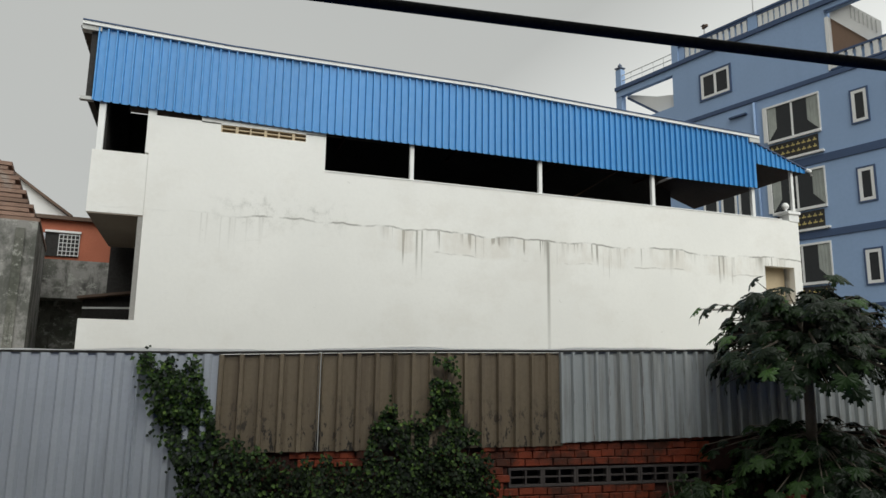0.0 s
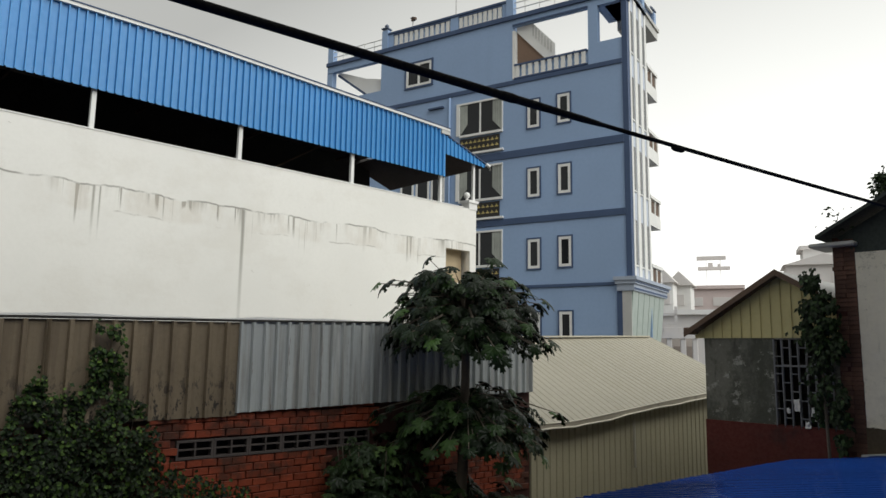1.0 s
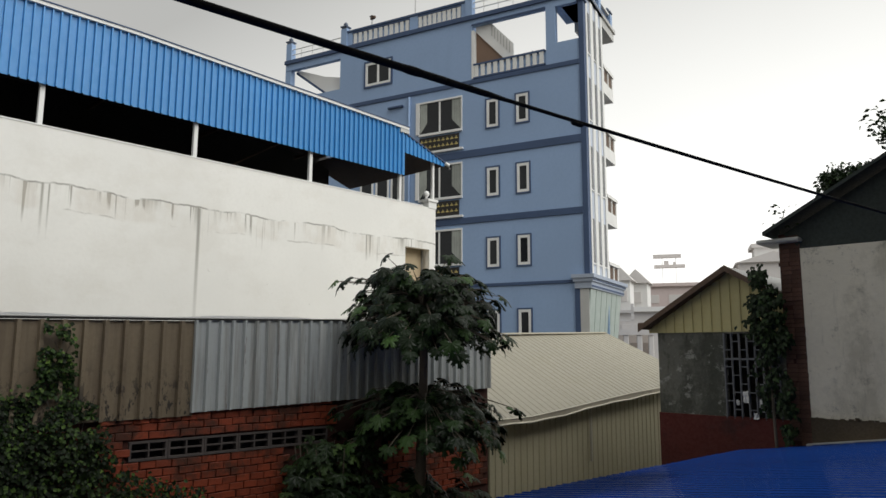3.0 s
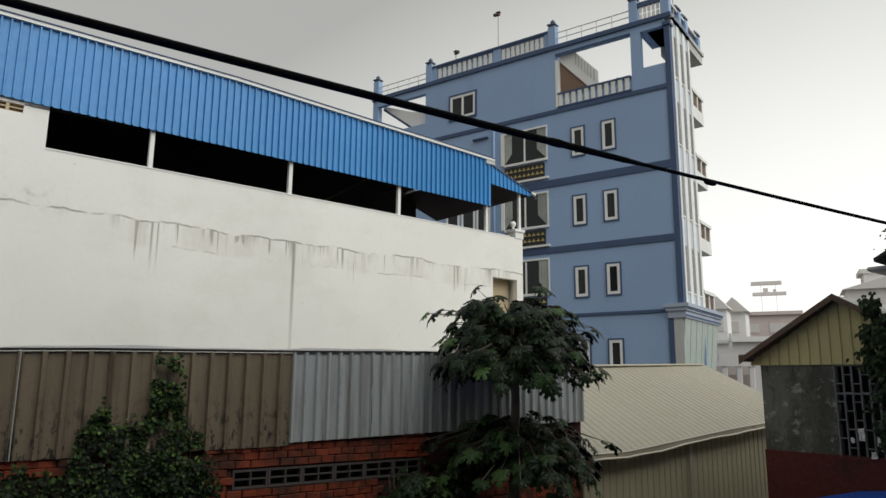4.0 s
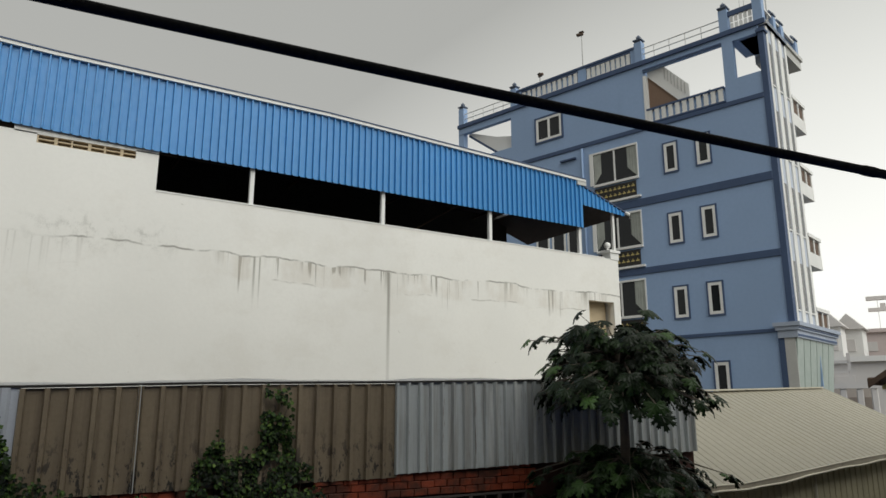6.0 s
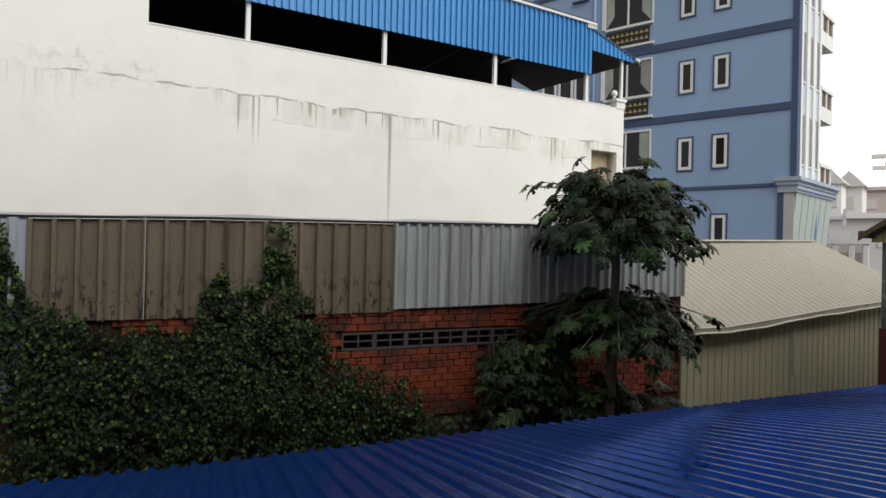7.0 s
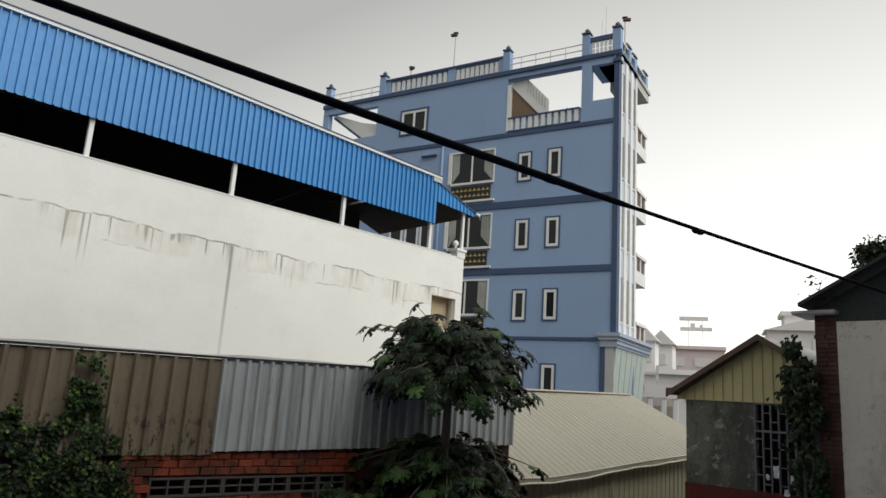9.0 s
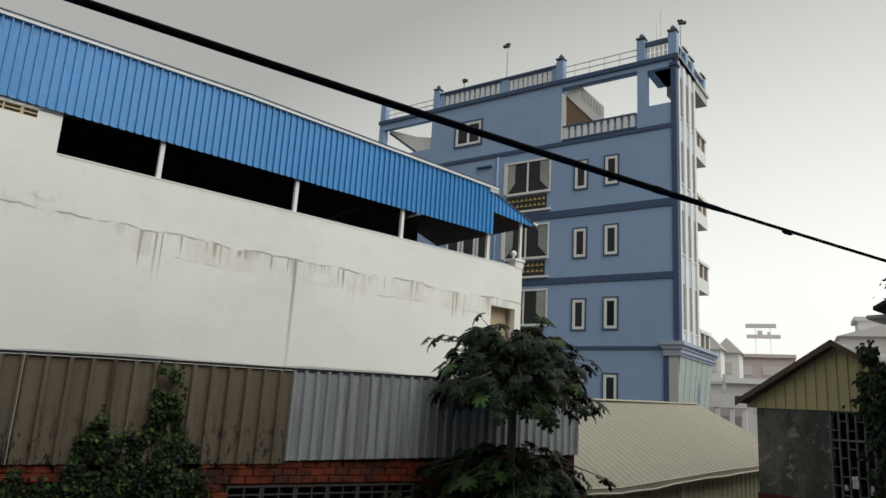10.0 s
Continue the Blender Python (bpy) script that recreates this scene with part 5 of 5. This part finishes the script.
for k in range(26):
    x = rng.uniform(-4.5, -0.2)
    zt = min(ivy_top(x), 4.2)
    pts = [(x + 0.15 * math.sin(3 * i + k), -0.07, 0.2 + (zt - 0.3) * i / 6) for i in range(7)]
    tube(stm, pts, [0.016 - 0.0018 * i for i in range(7)], 5)
part("branchwork", stm, BARK, ivy)


def lobed_leaf(bm, r, p, out, size, lobes=7, droop=0.5):
    """A large hand-shaped leaf at p: lobes spread round the stalk's end, each cut again into side points."""
    out = out.normalized()
    side = out.cross(Vector((0, 0, 1)))
    if side.length < 0.1:
        side = Vector((1, 0, 0))
    side.normalize()
    tilt = droop * r.uniform(0.5, 1.3)
    out = (out - Vector((0, 0, tilt))).normalized()
    up = side.cross(out).normalized()
    side = (side + up * r.uniform(-0.4, 0.4)).normalized()
    up = side.cross(out).normalized()
    c = bm.verts.new(p)
    for k in range(lobes):
        a = (k - (lobes - 1) / 2) * (4.4 / lobes)
        d = (out * math.cos(a) + side * math.sin(a)).normalized()
        w = up.cross(d)
        n = size * (1 - 0.09 * abs(k - (lobes - 1) / 2)) * r.uniform(0.85, 1.15)
        bend = r.uniform(0.15, 0.6)
        rib = [bm.verts.new(p + d * n * f - up * bend * n * f * f) for f in (0.45, 0.72, 1.0)]
        for sgn in (1, -1):
            q = [bm.verts.new(p + d * n * f + w * sgn * n * g - up * (bend * f * f + 0.05) * n) for f, g in ((0.28, 0.10), (0.60, 0.29), (0.61, 0.12), (0.88, 0.20), (0.85, 0.07))]
            for f in ((c, rib[0], q[0]), (q[0], rib[0], q[1]), (q[1], rib[0], q[2]), (q[2], rib[0], rib[1]), (q[2], rib[1], q[3]), (q[3], rib[1], q[4]), (q[4], rib[1], rib[2])):
                bm.faces.new(f)


def papaya_crown(parent, r, centre, rx, rz, n, size, material, low=-0.25, name="crown", arms=()):
    """Long stalks arching from the trunk's tip, each ending in a drooping hand of lobes; arms reach out further."""
    bm, sb = bmesh.new(), bmesh.new()
    c = Vector(centre)
    stalks = []
    for i in range(n):
        a = r.uniform(0, 2 * math.pi)
        lift = r.random() ** 0.8
        reach = rx * (0.35 + 0.65 * math.sqrt(r.random())) * (1.0 - 0.35 * lift * lift)
        h = low * rz + (1 - low) * rz * lift * math.cos(min(1.0, reach / rx) * 1.1) + r.gauss(0, 0.08)
        stalks.append((a, lift, reach, h))
    for a, reach, h in arms:
        stalks += [(a + r.gauss(0, 0.05), 0.8, reach * k, h + r.gauss(0, 0.05)) for k in (0.7, 0.82, 0.92, 1.0)]
    for a, lift, reach, h in stalks:
        tip = c + Vector((math.cos(a) * reach, math.sin(a) * reach, h))
        start = c + Vector((0, 0, -0.25 + 0.45 * lift))
        mid = (start + tip) / 2 + Vector((0, 0, 0.14 * reach))
        tube(sb, [start, mid, tip], [0.014, 0.011, 0.007], 4)
        out = Vector((math.cos(a), math.sin(a), 0.05))
        lobed_leaf(bm, r, tip, out, size * r.uniform(0.75, 1.25), 7, 0.6 + 1.1 * (1 - lift))
        for f in (0.5, 0.75):
            if r.random() < 0.7:
                q = start.lerp(tip, f) + Vector((0, 0, 0.12 * reach * (1 - f)))
                lobed_leaf(bm, r, q, (out + rand_dir(r) * 0.7), size * 0.85, 5, 1.1)
    raw_part(name, bm, material, parent, "drooping lobed leaves")
    part("branchwork", sb, BARK, parent)


tree = thing("papaya_tree", pose(8.08, 7.94, 0), "papaya tree with two tiers of drooping dark leaves", "tree")
part("trunk", tube(bmesh.new(), [(-0.12, 0, 0), (-0.06, 0, 1.4), (0.0, 0, 2.6), (0.05, 0.02, 3.6), (0.06, 0.02, 4.6), (0.08, 0, 5.0)], [0.10, 0.09, 0.08, 0.07, 0.06, 0.04], 10), BARK, tree, smooth=True)
papaya_crown(tree, random.Random(11), (0.02, 0, 4.53), 1.42, 1.0, 275, 0.195, TREE_LEAF, -0.5, arms=((2.4, 1.42, 0.60), (-0.5, 1.35, 0.3)))
papaya_crown(tree, random.Random(12), (0.08, 0.0, 3.05), 1.30, 0.56, 215, 0.19, TREE_LEAF, -0.9, "lower_crown", arms=((2.5, 1.45, 0.1), (-0.7, 1.45, 0.05)))


def shrub(name, m, label, rx, ry, z0, z1, n, size, material, seed):
    t = thing(name, m, label, "shrub")
    r = random.Random(seed)
    bm, sb = bmesh.new(), bmesh.new()
    for i in range(n):
        d = rand_dir(r)
        q = r.random() ** 0.4
        h = (d.z * q + 1) / 2
        taper = 1.0 - 0.15 * h
        p = Vector((d.x * rx * q * taper, d.y * ry * q * taper, z0 + (z1 - z0) * h + 0.12 * math.sin(5 * d.x)))
        lobed_leaf(bm, r, p, Vector((d.x, d.y - 0.4, 0.1)), size * r.uniform(0.7, 1.2), 5, 0.7)
    for k in range(7):
        a = 2 * math.pi * k / 7
        tube(sb, [(0.1 * math.cos(a), 0.1 * math.sin(a), 0), (0.4 * rx * math.cos(a), 0.3 * ry * math.sin(a), (z0 + z1) / 2), (0.6 * rx * math.cos(a), 0.5 * ry * math.sin(a), z1 - 0.3)], [0.02, 0.014, 0.008], 5)
    raw_part("foliage", bm, material, t)
    part("branchwork", sb, BARK, t)


shrub("shrub", pose(7.0, 8.55, 0), "leafy dark shrub against the brick wall", 1.0, 0.5, 0.9, 2.9, 264, 0.20, BUSH_LEAF, 21)
shrub("shrub", pose(8.05, 8.2, 0), "leafy low shrub under the papaya tree", 0.9, 0.5, 0.8, 2.25, 168, 0.22, BUSH_LEAF, 22)
shrub("shrub", pose(9.15, 8.1, 0), "low shrub with hanging leaves under the papaya tree", 0.75, 0.45, 0.7, 1.95, 112, 0.20, BUSH_LEAF, 23)
shrub("shrub", pose(5.95, 8.95, 0), "low dark weeds at the foot of the brick wall", 0.55, 0.2, 0.7, 1.75, 120, 0.10, VINE_LEAF, 25)
shrub("shrub", pose(6.75, 8.85, 0), "dark creeper clump on the vent blocks", 0.6, 0.3, 0.9, 2.95, 152, 0.13, VINE_LEAF, 24)

vine = thing("wall_vine", pose(12.85, 4.22, 0), "dark vine hanging between the outhouse and the brick pillar", "climbing plant")
vm = bmesh.new()
r = random.Random(31)
for cy, cz, ry, rz, n in ((0.22, 4.75, 0.32, 0.46, 1250), (0.34, 5.25, 0.18, 0.30, 360), (0.14, 4.25, 0.32, 0.36, 700), (0.46, 4.44, 0.28, 0.16, 240), (0.30, 3.65, 0.28, 0.40, 190), (-0.02, 3.1, 0.14, 0.6, 420), (0.30, 3.2, 0.18, 0.25, 60)):
    for i in range(n):
        d = rand_dir(r) * r.random() ** 0.5
        p = Vector((-0.12 + 0.2 * d.x, cy - 0.13 + ry * d.y, cz + rz * d.z))
        if noise.noise((p.y * 7, p.z * 6, 7.0)) > 0.12:
            continue
        leaf(vm, p, (Vector((-0.4, 0, -0.8)) + rand_dir(r) * 0.6).normalized(), Vector((-1, 0, 0.4)).normalized(), r.uniform(0.07, 0.13), 0.06, 0.2)
raw_part("foliage", vm, VINE_LEAF, vine, kind="stuff")
part("branchwork", tube(bmesh.new(), [(0, 0.05, 0), (-0.05, 0.1, 3), (0, 0.15, 5)], [0.03, 0.025, 0.01], 6), BARK, vine)


def leafy_tree(m, label, height, rx, rz, n, size, seed):
    t = thing("tree", m, label, "tree")
    r = random.Random(seed)
    bm = bmesh.new()
    sb = bmesh.new()
    tube(sb, [(0, 0, 0), (0.1, 0, height * 0.5), (0, 0.1, height)], [0.22, 0.16, 0.08], 8)
    blobs = [(rand_dir(r, -0.5, 0.9), r.uniform(0.35, 0.6)) for _ in range(16)]
    for d, s_ in blobs:
        c = Vector((d.x * rx * 0.7, d.y * rx * 0.7, height + d.z * rz * 0.7))
        tube(sb, [(0, 0.05, height * 0.8), c], [0.06, 0.02], 5)
        for i in range(n // 16):
            q = rand_dir(r) * (r.random() ** 0.4)
            p = c + Vector((q.x * rx * s_, q.y * rx * s_, q.z * rz * s_))
            leaf(bm, p, rand_dir(r, -0.9, 0.3), rand_dir(r, 0.2, 1), size * r.uniform(0.7, 1.3), size * 0.55, 0.2)
    part("trunk", sb, BARK, t)
    raw_part("crown", bm, VINE_LEAF, t)


leafy_tree(along(-77.5, 24.0), "round dark tree behind the old roof", 8.85, 1.05, 0.74, 2400, 0.17, 41)
leafy_tree(along(-82.0, 22.0), "dark tree behind the old roof", 9.45, 1.6, 1.05, 3600, 0.18, 42)
sap = thing("sapling", pose(13.0, 4.1, 6.05), "thin sapling growing on the brick pillar", "plant")
part("stem", tube(bmesh.new(), [(0, 0, 0), (0, -0.05, 0.2), (0.02, -0.1, 0.42)], [0.01, 0.008, 0.004], 5), BARK, sap)
sm = bmesh.new()
for i in range(45):
    leaf(sm, Vector((r.gauss(0, 0.09), r.gauss(-0.05, 0.11), r.uniform(0.08, 0.48))), rand_dir(r, -0.6, 0.4), rand_dir(r, 0.2, 1), 0.08, 0.045)
raw_part("leaves", sm, VINE_LEAF, sap)

# ---- bricks, one by one ----
bb = boxes((-0.100, 0.100, -0.012, 0.02, -0.046, 0.046))
bmesh.ops.bevel(bb, geom=[e for e in bb.edges if all(v.co.y < 0 for v in e.verts)], offset=0.006, segments=1, affect="EDGES")
src = part("brick", bb, BRICK, brick_wall)
src.matrix_basis = pose(-0.95, 0, 2.50)
rb_ = random.Random(5)
zones = [(-1.15, 2.4, 2.85, 3.26), (-1.15, 1.6, 1.5, 2.57), (-1.15, -0.8, 2.58, 2.85), (3.5, 5.9, 1.5, 2.85), (-3.6, -1.3, 2.87, 3.10)]
made = 0
for x0, x1, z0, z1 in zones:
    j = 0
    z = z1 - 0.05
    while z > z0:
        x = x0 + (0.1 if j % 2 else 0.0)
        while x < x1 and made < 400:
            again("brick", src, brick_wall, pose(x + rb_.gauss(0, 0.004), rb_.gauss(0.0, 0.005), z + rb_.gauss(0, 0.003), 0, rb_.gauss(0, 0.8), rb_.gauss(0, 0.8)))
            made += 1
            x += 0.212
        z -= 0.103
        j += 1
pb = boxes((-0.012, 0.02, -0.08, 0.08, -0.033, 0.033))
psrc = part("brick", pb, OLD_BRICK, old)
psrc.matrix_basis = pose(0.0, 3.885, 2.50)
for j in range(1, 47):
    for y in (3.885, 4.05):
        again("brick", psrc, old, pose(rb_.gauss(0.004, 0.007) + (0.012 if y > 4 else 0.0), y + rb_.gauss(0, 0.008), 2.50 + j * 0.075, 0, 0, rb_.gauss(0, 1.2)))

# ---- the viewer's own house behind the window: unseen, added to shade the foreground ----
own = thing("unseen_viewer_house", pose(0, -1.2, 0), "unseen plain rendered wall behind the viewer, added for shade", "house", kind="structure")
part("wall", boxes((-16, 16, -0.3, 0, 0, 12.4)), CONCRETE, own)
part("eave", boxes((-16, 16, -0.3, 0.5, 12.4, 12.6)), CONCRETE, own)
